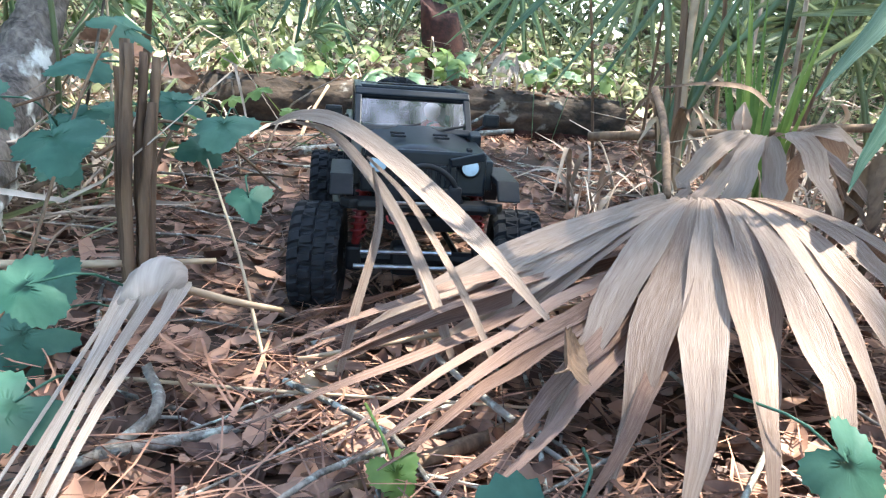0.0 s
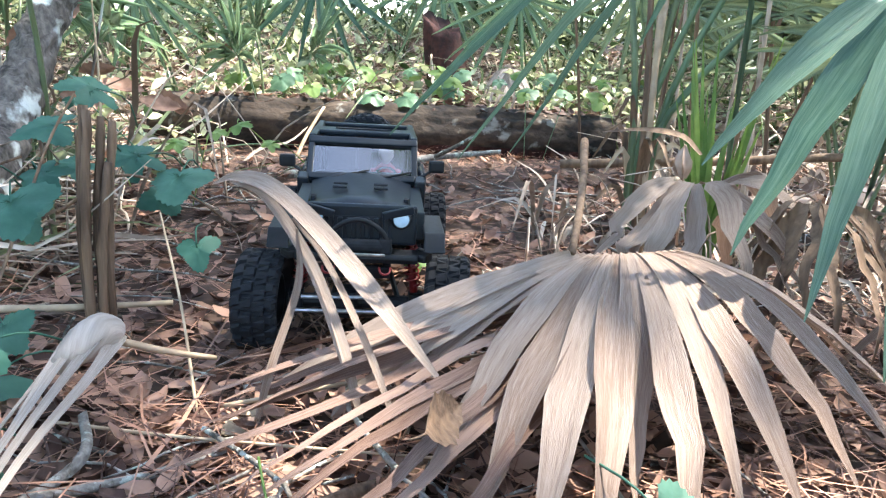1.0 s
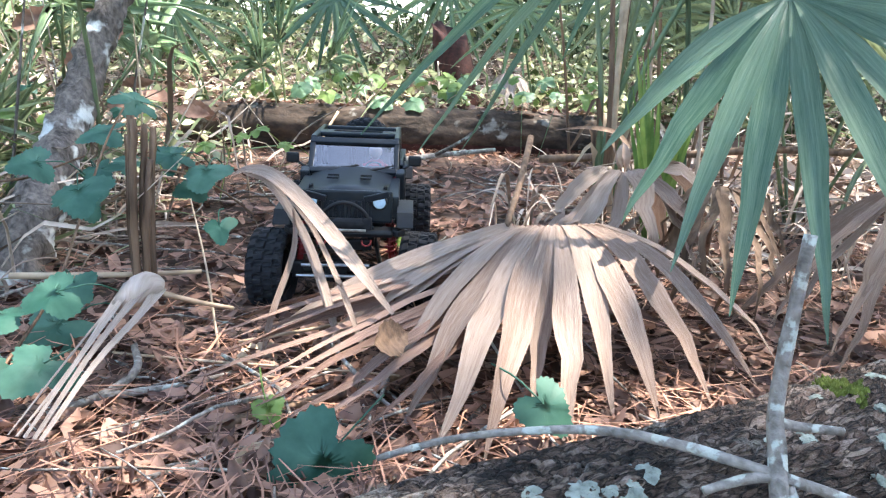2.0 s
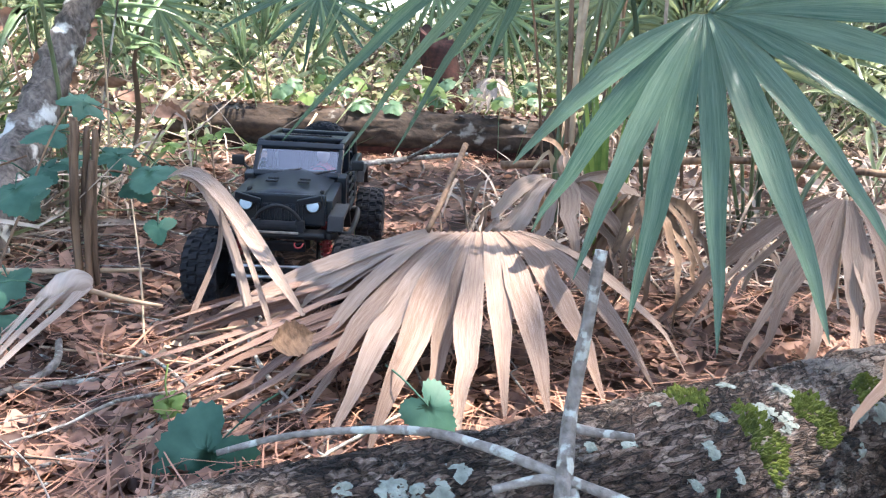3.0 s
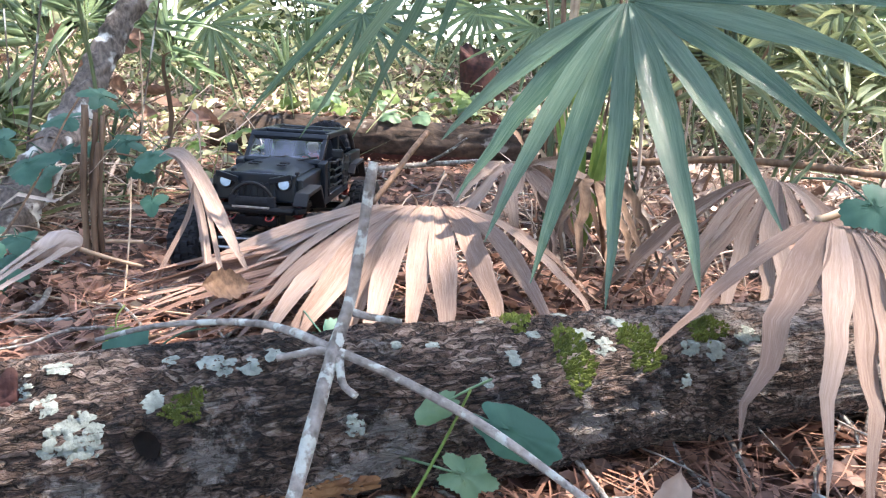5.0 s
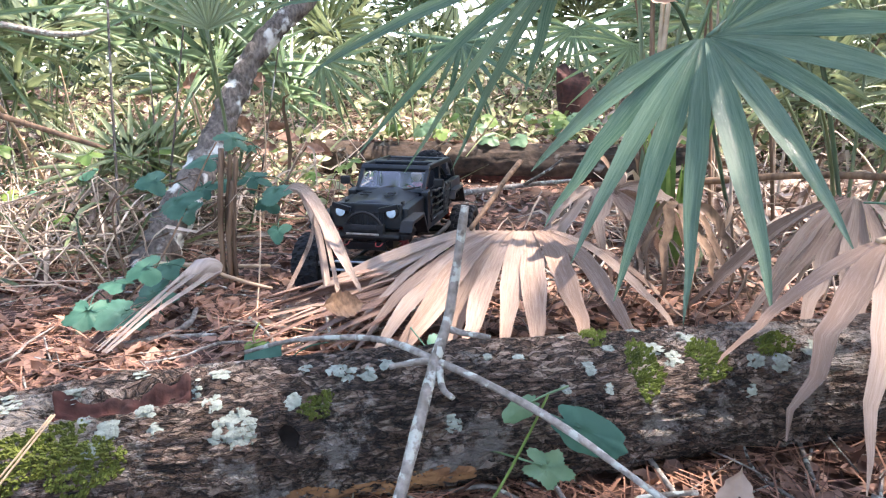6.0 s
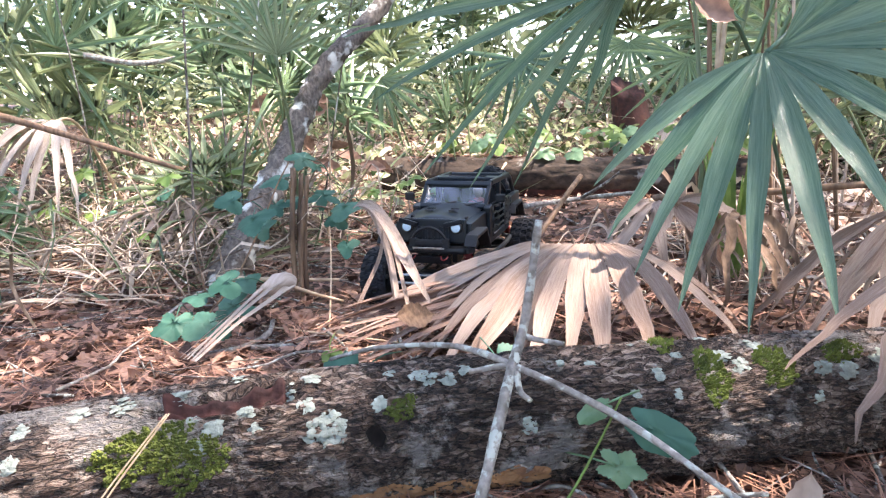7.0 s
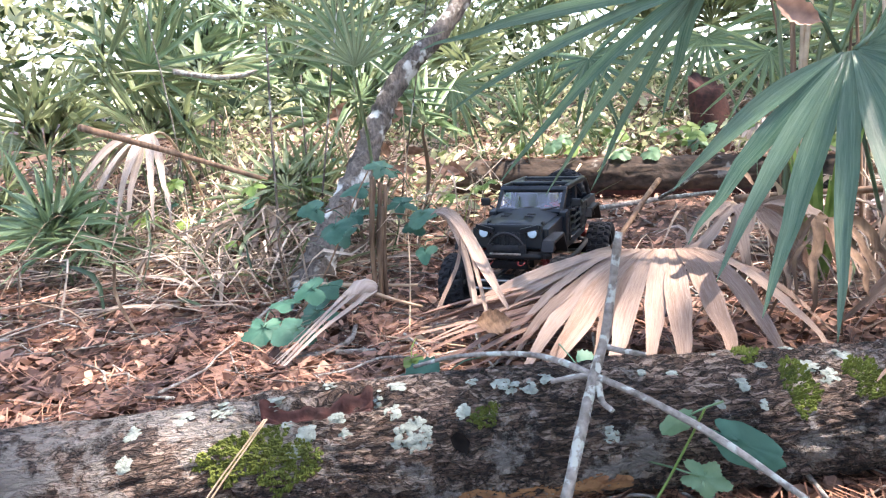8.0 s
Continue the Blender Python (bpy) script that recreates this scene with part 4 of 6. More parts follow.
                inner = [(x - 0.088, 0.165), (x - 0.046, 0.219), (x + 0.056, 0.217), (x + 0.075, 0.197)]
                prism(s, arch + inner, side * 0.105, side * 0.138, bevel=0.002)
            bit("fender_flare", SATIN, flare, "wide matt fender flare")

    def bonnet(s):
        n, m = 14, 9
        verts = []
        for i in range(n):
            u = i / (n - 1)
            x = 0.088 + 0.235 * u
            half = 0.092 - 0.012 * u
            for j in range(m):
                v = j / (m - 1) * 2 - 1
                z = 0.266 - 0.010 * u - 0.011 * v ** 4 - 0.012 * max(0, u - 0.9) * 10 + 0.005 * (1 if abs(v) < 0.45 else 0) * (1 if u < 0.95 else 0)
                verts.append((x, v * half, z))
        s.add(verts, [(i * m + j, (i + 1) * m + j, (i + 1) * m + j + 1, i * m + j + 1) for i in range(n - 1) for j in range(m - 1)])
        prism(s, [(0.09, 0.20), (0.09, 0.252), (0.318, 0.242), (0.318, 0.20)], -0.086, 0.086, bevel=0.004)
    hood = bit("bonnet", BODY, bonnet, "satin black bonnet with two vents", smooth=True)
    for y in (-0.035, 0.035):
        bit("vent", RUBBER, lambda s, y=y: [box(s, (0.010, 0.024, 0.003), pose(0.20 + 0.03 * k, y, 0.2690 - 0.0014 * k), 0.001) for k in (0, 1)], parent=hood)
    for y in (-0.07, 0.07):
        bit("bonnet_latch", RUBBER, lambda s, y=y: box(s, (0.018, 0.008, 0.008), pose(0.25, y * 1.12, 0.252), 0.002), parent=hood)

    def grille(s):
        box(s, (0.014, 0.19, 0.066), pose(0.327, 0, 0.226, 0, -6, 0), 0.005)
        for k in range(7):
            box(s, (0.006, 0.009, 0.034), pose(0.3355, (k - 3) * 0.0145, 0.221, 0, -6, 0), 0.002)
    nose = bit("grille", BODY, grille, "seven-slot black grille")
    bit("grille_insert", RUBBER, lambda s: box(s, (0.003, 0.105, 0.038), pose(0.3345, 0, 0.221, 0, -6, 0), 0.001), parent=nose)
    for y in (-0.069, 0.069):
        def ring(s, y=y):
            tube(s, [(0.332, y, 0.238), (0.342, y, 0.238)], (0.0165, 0.016), 24)
        lamp_body = bit("headlight", SATIN, ring, "round white lit headlight", smooth=True)
        bit("lens", LENS, lambda s, y=y: tube(s, [(0.340, y, 0.238), (0.344, y, 0.238), (0.347, y, 0.238)], (0.0135, 0.012, 0.007), 24), parent=lamp_body, smooth=True)
        bit("angry_brow", BODY, lambda s, y=y: box(s, (0.010, 0.052, 0.013), pose(0.347, y * 0.92, 0.2505, 14 if y > 0 else -14, 0, 0), 0.002), parent=lamp_body)

    def bumper(s):
        prism(s, [(0.335, 0.172), (0.335, 0.188), (0.368, 0.186), (0.372, 0.178), (0.366, 0.170), (0.345, 0.168)], -0.098, 0.098, bevel=0.004)
        for side in (-1, 1):
            box(s, (0.03, 0.034, 0.014), pose(0.348, side * 0.102, 0.179, 0, 0, -28 * side), 0.004)
    front = bit("front_bumper", SATIN, bumper, "stubby black steel bumper")
    bit("stinger_hoop", SATIN, lambda s: tube(s, bezier([(0.36, -0.056, 0.186), (0.366, -0.036, 0.225), (0.366, 0.0, 0.241), (0.366, 0.036, 0.225), (0.36, 0.056, 0.186)], 30), 0.0042, 10), parent=front, smooth=True)
    bit("fairlead", STEEL, lambda s: box(s, (0.004, 0.088, 0.005), pose(0.375, 0, 0.186), 0.0015), "bright metal strip", parent=front)
    bit("winch", RUBBER, lambda s: [tube(s, [(0.36, -0.04, 0.197), (0.36, 0.04, 0.197)], 0.011, 14), box(s, (0.02, 0.02, 0.026), pose(0.36, -0.045, 0.198), 0.004), box(s, (0.02, 0.02, 0.026), pose(0.36, 0.045, 0.198), 0.004)], parent=front)
    for y in (-0.045, 0.045):
        bit("tow_hook", SPRING, lambda s, y=y: tube(s, bezier([(0.374, y - 0.009, 0.165), (0.386, y - 0.007, 0.160), (0.390, y, 0.158), (0.386, y + 0.007, 0.160), (0.374, y + 0.009, 0.165)], 16), 0.0018, 8), "red tow shackle", parent=front, smooth=True)
    bit("skid_bar", SATIN, lambda s: box(s, (0.010, 0.11, 0.024), pose(0.345, 0, 0.150, 0, 25, 0), 0.003), parent=front)

    # windscreen frame, roof frame and cage
    def bars(s, runs, r):
        for run in runs:
            tube(s, bezier(run, 8 * len(run)), r, 8)

    screen = bit("windscreen_frame", BODY, lambda s: [
        prism(s, [(0.100, 0.255), (0.086, 0.255), (0.022, 0.314), (0.036, 0.318)], y0, y1, bevel=0.002) for y0, y1 in ((-0.104, -0.092), (0.092, 0.104))] + [
        box(s, (0.014, 0.2, 0.014), pose(0.092, 0, 0.260, 0, -46, 0), 0.003), box(s, (0.016, 0.208, 0.016), pose(0.028, 0, 0.317, 0, -46, 0), 0.003)])
    bit("windscreen", GLASS, lambda s: s.add([(0.093, -0.093, 0.262), (0.093, 0.093, 0.262), (0.033, 0.093, 0.314), (0.033, -0.093, 0.314)], [(0, 1, 2, 3)]), "clear windscreen, tinted blue for the sky's reflection", parent=screen)
    for y in (-0.05, 0.03):
        bit("wiper", RUBBER, lambda s, y=y: tube(s, [(0.103, y - 0.005, 0.262), (0.096, y + 0.02, 0.267), (0.086, y + 0.062, 0.275)], 0.0022, 6), parent=screen)
    roof = bit("roof_frame", BODY, lambda s: [box(s, (0.25, 0.014, 0.015), pose(-0.105, y, 0.320, 0, -1.0, 0), 0.004) for y in (-0.098, 0.098)] + [
        box(s, (0.055, 0.2, 0.012), pose(-0.085, 0, 0.322), 0.004), box(s, (0.02, 0.2, 0.014), pose(-0.225, 0, 0.316), 0.004)], "open roof frame with a broad cross bar")
    bit("roof_slot", RUBBER, lambda s: box(s, (0.012, 0.12, 0.003), pose(-0.085, 0, 0.329), 0.001), parent=roof)
    for y in (-0.098, 0.098):
        bit("door_pillar", BODY, lambda s, y=y: box(s, (0.022, 0.014, 0.10), pose(-0.085, y, 0.272), 0.003))
        bit("rear_pillar", BODY, lambda s, y=y: tube(s, bezier([(-0.22, y, 0.317), (-0.255, y, 0.305), (-0.29, y, 0.274), (-0.315, y, 0.248)], 20), 0.0075, 10), smooth=True)
    bit("roll_cage", SATIN, lambda s: bars(s, [[(-0.09, -0.08, 0.18), (-0.09, -0.08, 0.308), (-0.09, 0.08, 0.308), (-0.09, 0.08, 0.18)], [(-0.09, 0.075, 0.308), (-0.2, 0.075, 0.296), (-0.3, 0.075, 0.25)], [(-0.09, -0.075, 0.308), (-0.2, -0.075, 0.296), (-0.3, -0.075, 0.25)]], 0.005), smooth=True)
    bit("dashboard", SATIN, lambda s: box(s, (0.03, 0.18, 0.035), pose(0.075, 0, 0.252), 0.008))
    bit("steering_wheel", RUBBER, lambda s: tube(s, [(0.045 + 0.008 * math.sin(a), 0.045 + 0.02 * math.cos(a), 0.258 + 0.018 * math.sin(a)) for a in np.linspace(0, 6.28, 25)], 0.0025, 6), smooth=True)
    for x, name in ((-0.03, "front_seat"), (-0.17, "rear_seat")):
        for y in (-0.045, 0.045):
            bit(name, RUBBER, lambda s, x=x, y=y: [box(s, (0.07, 0.06, 0.025), pose(x + 0.015, y, 0.195), 0.008), box(s, (0.022, 0.06, 0.095), pose(x - 0.03, y, 0.245, 0, -14, 0), 0.009), box(s, (0.02, 0.035, 0.026), pose(x - 0.044, y, 0.292, 0, -14, 0), 0.008)])

    # tube doors
    for side in (-1, 1):
        y = side * 0.117

        def door(name, x0, x1, slope):
            def outline(s):
                top0, top1 = 0.262 - slope * 0.0, 0.255
                run = [(x0, y, 0.175), (x0, y, top0), ((x0 + x1) / 2, y, 0.252), (x1 + slope * 0.0, y, top1), (x1, y, 0.205 if slope else 0.178), (x1 + (0.03 if slope else 0.0), y, 0.176), (x0, y, 0.175)]
                for a, b in zip(run, run[1:]):
                    tube(s, [a, b], 0.0042, 8)
            d = bit(name, BODY, outline, "open door of black tubing", smooth=True)
            for k, z in enumerate((0.198, 0.218, 0.238)):
                bit("bar", BODY, lambda s, z=z: tube(s, bezier([(x0, y, z), (x0 - (x0 - x1) * 0.3, y, z), (x0 - (x0 - x1) * 0.42, y, z - 0.006), (x1, y, z - 0.006)], 16), 0.003, 8), parent=d, smooth=True)
            for z in (0.19, 0.245):
                bit("hinge", SATIN, lambda s, z=z: box(s, (0.014, 0.008, 0.01), pose(x0 + 0.003, y, z), 0.002), parent=d)
            return d

        first = door("front_door", 0.075, -0.075, 0)
        door("rear_door", -0.085, -0.175, 1)
        bit("mirror", SATIN, lambda s: [box(s, (0.012, 0.03, 0.024), pose(0.072, side * 0.14, 0.285), 0.005), tube(s, [(0.075, side * 0.112, 0.265), (0.072, side * 0.132, 0.278)], 0.003, 6)], parent=first)
        bit("tail_light", RED, lambda s: box(s, (0.008, 0.02, 0.03), pose(-0.332, side * 0.098, 0.225), 0.002))
    bit("tailgate", BODY, lambda s: box(s, (0.012, 0.2, 0.085), pose(-0.324, 0, 0.212), 0.004))
    bit("rear_bumper", SATIN, lambda s: box(s, (0.03, 0.22, 0.024), pose(-0.345, 0, 0.172), 0.006))
    bit("spare_carrier", SATIN, lambda s: [tube(s, [(-0.33, 0.0, 0.175), (-0.35, 0.0, 0.245)], 0.007, 8), tube(s, [(-0.33, -0.06, 0.175), (-0.35, 0.0, 0.235)], 0.006, 8)])


build_truck()


def build_figure():
    """The toy driver: one plain shape in red with a pale head."""
    s = Soup()
    tube(s, bezier([(-0.035, 0.045, 0.205), (-0.04, 0.045, 0.235), (-0.042, 0.045, 0.268), (-0.04, 0.045, 0.283)], 14), (0.019, 0.021, 0.024, 0.009), 12)
    for y in (0.022, 0.068):
        tube(s, bezier([(-0.04, y, 0.268), (-0.018, y * 1.02, 0.243), (0.022, 0.045 + (y - 0.045) * 0.7, 0.252)], 10), (0.0085, 0.006), 8)
        tube(s, bezier([(-0.03, 0.045 + (y - 0.045) * 0.5, 0.213), (0.02, 0.045 + (y - 0.045) * 0.6, 0.222), (0.045, 0.045 + (y - 0.045) * 0.6, 0.185)], 10), (0.012, 0.008), 8)
        tube(s, [(0.02, 0.045 + (y - 0.045) * 0.7, 0.252), (0.033, 0.045 + (y - 0.045) * 0.7, 0.255)], (0.006, 0.004), 8, slot=1)
    tube(s, bezier([(-0.038, 0.045, 0.284), (-0.036, 0.045, 0.296), (-0.036, 0.045, 0.308), (-0.036, 0.045, 0.319)], 10), (0.008, 0.0155, 0.016, 0.005), 14, slot=1)
    ob = new("driver_doll", s.mesh("driver_doll", [RED, SKIN]))
    ob.matrix_basis = TRUCK @ Matrix.Translation((0, 0, -0.014))
    tagged(ob, "small toy driver in red sitting in the truck", "doll")


build_figure()

# ---- palm clumps of the undergrowth ----


def palm_clump(x, y, fronds, tall, blade, seed, lean=0.35, bright=0):
    r = np.random.default_rng(seed)
    root = thing("palmetto", "green fan palmetto clump growing from the forest floor", "palm", "palmettos", where=pose(x, y, ground_height(x, y) - 0.02))
    for k in range(fronds):
        a = 2 * math.pi * (k + r.random() * 0.7) / fronds
        out = lean * (0.5 + r.random())
        top = np.array((math.cos(a) * out * tall, math.sin(a) * out * tall, tall * (0.65 + 0.5 * r.random())))
        s = Soup()
        tube(s, bezier([(0.02 * math.cos(a), 0.02 * math.sin(a), 0), top * 0.5 + (0, 0, tall * 0.08), top], 8), (0.006, 0.004), 5)
        face = np.array((math.cos(a + r.normal(0, 0.5)), math.sin(a + r.normal(0, 0.5)), r.uniform(-0.4, 1.6)))
        face /= np.linalg.norm(face)
        side = np.cross(face, (0, 0, 1.0))
        side /= np.linalg.norm(side)
        up = np.cross(side, face)
        leaf = Soup()
        count = 17
        verts, tex, faces = [top], [(0.5, 0.0)], []
        for j in range(count):
            b = radians(-105 + 210 * j / (count - 1))
            way = side * math.sin(b) + up * math.cos(b) + face * r.uniform(0.1, 0.45)
            across = side * math.cos(b) - up * math.sin(b)
            length = blade * (0.8 + 0.2 * math.cos(b)) * (0.88 + 0.24 * r.random())
            droop = 0.05 + 0.55 * r.random() ** 1.5
            first = len(verts)
            for u in (0.25, 0.45, 0.65, 0.83, 1.0):
                c = top + way * length * u + np.array((0, 0, -droop * length)) * u ** 2.2
                w = min(blade * 0.078 * min(1, (1 - u) / 0.6), length * u * radians(210 / count) * 1.02) / 2 + 0.0006
                verts += [c - across * w, c - face * w * 0.9, c + across * w]
                tex += [(j * 0.3, u), (j * 0.3 + 0.2, u), (j * 0.3 + 0.4, u)]
            faces += [(0, first, first + 1), (0, first + 1, first + 2)]
            for q in range(4):
                for h in range(2):
                    k0 = first + q * 3 + h
                    faces.append((k0, k0 + 1, k0 + 4, k0 + 3))
        leaf.add(verts, faces, tex)
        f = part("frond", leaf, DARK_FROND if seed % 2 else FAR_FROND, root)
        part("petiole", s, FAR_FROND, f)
    return root


for k, (x, y, count, tall, blade) in enumerate((
        (0.95, 1.95, 6, 0.55, 0.30), (-1.22, 1.80, 5, 0.62, 0.42), (-1.95, 1.32, 5, 0.66, 0.48), (1.9, 2.2, 5, 0.8, 0.46),
        (-1.9, 3.4, 5, 0.8, 0.40), (-2.9, 2.2, 6, 0.9, 0.42), (2.4, 3.8, 6, 1.1, 0.5), (1.1, 5.0, 5, 0.9, 0.42), (-0.4, 6.0, 5, 1.0, 0.42), (-2.2, 5.6, 5, 1.0, 0.42),
        (-3.6, 4.0, 6, 1.1, 0.45), (2.0, 6.4, 5, 1.1, 0.45), (-1.7, 2.9, 3, 0.6, 0.4), (0.1, 4.2, 5, 0.75, 0.36), (-2.3, 0.7, 5, 0.3, 0.3), (-1.55, 0.72, 5, 0.20, 0.34), (-3.0, 1.35, 5, 0.5, 0.5), (-3.3, 2.4, 5, 0.7, 0.5), (-1.15, 1.30, 5, 0.26, 0.26), (-0.95, 2.85, 3, 0.42, 0.36), (0.75, 3.2, 4, 0.55, 0.40),
        (0.25, 5.2, 8, 1.0, 0.62), (-0.9, 4.7, 8, 0.9, 0.6), (1.0, 4.3, 8, 0.85, 0.6), (1.9, 4.9, 8, 1.1, 0.65), (-1.9, 4.5, 8, 1.0, 0.6), (1.25, 3.5, 7, 0.6, 0.45), (-0.2, 6.6, 8, 1.4, 0.8), (1.6, 7.2, 8, 1.5, 0.8))):
    palm_clump(x, y, count, tall, blade, 40 + k)

frond("dead_palm_frond", "dry pale palm leaf hanging under the palmettos", "palm leaf", (-1.63, 1.03, 0.48), (-1.55, 1.07, 0.48),
      fan((-1.63, 1.03, 0.48), np.linspace(185, 350, 14) + rng.normal(0, 4, 14), [(185, .34), (270, .27), (350, .36)], 0.16, 0.10, lift_noise=0.03), 0.034, BLEACHED, [(-1.6, 1.06, 0.47), (-1.65, 1.2, 0.45), (-1.8, 1.45, 0.1)], STRAW,
      "dead palm leaves", ripple=0.012)

frond("dead_palm_frond", "bleached dead palm leaf lying among the seedlings", "palm leaf", (-1.18, 1.22, 0.20), (-1.12, 1.24, 0.20),
      fan((-1.18, 1.22, 0.20), np.linspace(190, 350, 9), [(190, .34), (270, .28), (350, .36)], 0.05, 0.04), 0.028, DEAD_FROND, None, None, "dead palm leaves", ripple=0.02)


def open_leaf(hub, radius, span, foot, label, mat, width=0.024, facing=(0.55, -0.8, 0.1), seed=1):
    """A round palm leaf spread flat towards the clearing: span gives the first and last ray in degrees from +x across, foot its root."""
    r = np.random.default_rng(seed)
    h, out = np.array(hub), np.array(facing) / np.linalg.norm(facing)
    across = np.cross(out, (0, 0, 1.0)) * -1
    across /= np.linalg.norm(across)
    tips = []
    for a in np.linspace(radians(span[0]), radians(span[1]), 14):
        reach = radius * r.uniform(0.85, 1.1)
        tips.append((h + (across * math.cos(a) + np.array((0, 0, 1)) * math.sin(a)) * reach + out * r.uniform(0.02, 0.12) * radius - (0, 0, 0.06 * radius), r.uniform(0.0, 0.02)))
    frond("green_palm_frond", label, "palm leaf", hub, tuple(h + across * 0.012), tips, width, mat, [hub, tuple((h + np.array(foot)) / 2 + (0, 0.03, 0)), foot], mat, "green palm leaves", rows=11, ripple=0.006, fold=0.25, blunt=0.6)


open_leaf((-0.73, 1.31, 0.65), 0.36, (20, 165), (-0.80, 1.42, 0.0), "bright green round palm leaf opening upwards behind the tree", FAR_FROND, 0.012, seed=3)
open_leaf((-1.92, 1.30, 0.745), 0.50, (-60, 235), (-2.0, 1.5, 0.0), "dark green round palm leaf spread open over the palmettos", DARK_FROND, 0.018, seed=4)
open_leaf((-1.05, 1.55, 0.80), 0.34, (-40, 200), (-1.1, 1.75, 0.0), "green round palm leaf in the undergrowth", DARK_FROND, 0.016, seed=5)
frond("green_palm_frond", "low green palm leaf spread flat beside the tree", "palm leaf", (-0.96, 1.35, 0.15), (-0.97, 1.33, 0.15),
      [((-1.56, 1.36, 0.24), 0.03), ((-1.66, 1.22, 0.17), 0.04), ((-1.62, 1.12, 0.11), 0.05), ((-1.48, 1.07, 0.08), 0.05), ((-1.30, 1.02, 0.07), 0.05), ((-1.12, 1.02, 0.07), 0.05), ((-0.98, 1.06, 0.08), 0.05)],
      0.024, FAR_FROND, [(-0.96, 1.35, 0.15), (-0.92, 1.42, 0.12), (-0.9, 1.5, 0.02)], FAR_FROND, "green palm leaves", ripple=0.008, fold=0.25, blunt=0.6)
frond("dead_palm_frond", "small pale dead palm leaf beyond the old log", "palm leaf", (-0.05, 3.2, 0.36), (0.0, 3.21, 0.36),
      fan((-0.03, 3.2, 0.36), np.linspace(190, 350, 9), [(190, .13), (270, .10), (350, .13)], 0.20, 0.05, lift_noise=0.02), 0.03, BLEACHED, [(-0.03, 3.2, 0.36), (-0.02, 3.26, 0.3), (0.0, 3.3, 0.1)], STRAW,
      "dead palm leaves", ripple=0.015)


for hub, radius, span, foot, label, mat, width, facing, seed in (
        ((-0.03, 3.35, 0.66), 0.40, (150, 385), (0.05, 3.6, 0.1), "dark green palm leaf drooping behind the old log", DARK_FROND, 0.022, (0.2, -0.9, 0.5), 11),
        ((-0.86, 3.15, 0.70), 0.42, (170, 400), (-0.8, 3.5, 0.1), "pale blue-green palm leaf drooping behind the old log", LIVE_FROND, 0.028, (0.3, -0.9, 0.5), 12),
        ((-0.45, 3.7, 0.78), 0.48, (160, 380), (-0.4, 4.0, 0.1), "green palm leaf hanging beyond the old log", DARK_FROND, 0.026, (0.1, -0.9, 0.45), 13),
        ((0.45, 3.1, 0.72), 0.40, (140, 370), (0.5, 3.4, 0.1), "green palm leaf hanging beyond the old log", FAR_FROND, 0.024, (0.0, -0.9, 0.45), 14),
        ((-1.45, 2.75, 0.62), 0.38, (170, 390), (-1.4, 3.0, 0.1), "green palm leaf drooping beside the old log", DARK_FROND, 0.024, (0.4, -0.9, 0.45), 15),
        ((1.15, 2.55, 0.66), 0.40, (30, 200), (1.1, 2.6, 0.05), "bright green palm leaf spread upwards in the undergrowth", FAR_FROND, 0.020, (-0.2, -0.9, 0.2), 16)):
    open_leaf(hub, radius, span, foot, label, mat, width, facing, seed)


def build_stalked_palm():
    """A young palm of bare tan and green leaf stalks, its leaves held high."""
    r = np.random.default_rng(31)
    root = thing("stalked_palm", "young palm with tall bare tan and green leaf stalks", "palm", where=pose(0.43, 1.88, ground_height(0.43, 1.88)))
    for k, (x, y, tall, mat) in enumerate(((0.02, 0.03, 0.95, STRAW), (0.05, 0.02, 1.0, STRAW), (-0.03, 0.05, 0.95, BROWN_STALK), (0.20, 0.05, 0.90, DARK_FROND), (0.30, 0.02, 0.92, DARK_FROND),
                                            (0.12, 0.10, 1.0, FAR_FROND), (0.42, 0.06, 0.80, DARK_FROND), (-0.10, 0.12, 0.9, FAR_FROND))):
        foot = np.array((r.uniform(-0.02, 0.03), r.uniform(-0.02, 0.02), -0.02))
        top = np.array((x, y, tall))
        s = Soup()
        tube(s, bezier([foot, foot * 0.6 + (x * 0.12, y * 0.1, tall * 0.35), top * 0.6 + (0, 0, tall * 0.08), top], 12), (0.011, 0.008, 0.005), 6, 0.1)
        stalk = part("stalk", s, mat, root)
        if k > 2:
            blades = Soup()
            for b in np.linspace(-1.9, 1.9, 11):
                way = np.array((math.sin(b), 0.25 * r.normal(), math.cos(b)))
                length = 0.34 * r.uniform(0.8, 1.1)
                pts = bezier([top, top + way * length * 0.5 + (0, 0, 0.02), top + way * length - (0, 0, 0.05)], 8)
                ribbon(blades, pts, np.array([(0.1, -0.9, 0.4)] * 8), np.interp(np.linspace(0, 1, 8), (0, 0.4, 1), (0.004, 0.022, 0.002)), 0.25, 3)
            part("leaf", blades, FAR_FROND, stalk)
    for k in range(9):
        a = r.uniform(0, 6.28)
        reach, tall = r.uniform(0.04, 0.2), r.uniform(0.12, 0.32)
        s = Soup()
        pts = bezier([(0, 0, 0), (math.cos(a) * reach * 0.4, math.sin(a) * reach * 0.4, tall), (math.cos(a) * reach, math.sin(a) * reach, tall * r.uniform(0.5, 0.9))], 8)
        ribbon(s, pts, np.array([(0.2, -0.8, 0.5)] * 8), np.interp(np.linspace(0, 1, 8), (0, 0.4, 1), (0.012, 0.018, 0.003)), 0.25, 3)
        part("leaf_base", s, STRAW if k % 2 else BROWN_STALK, root)


build_stalked_palm()


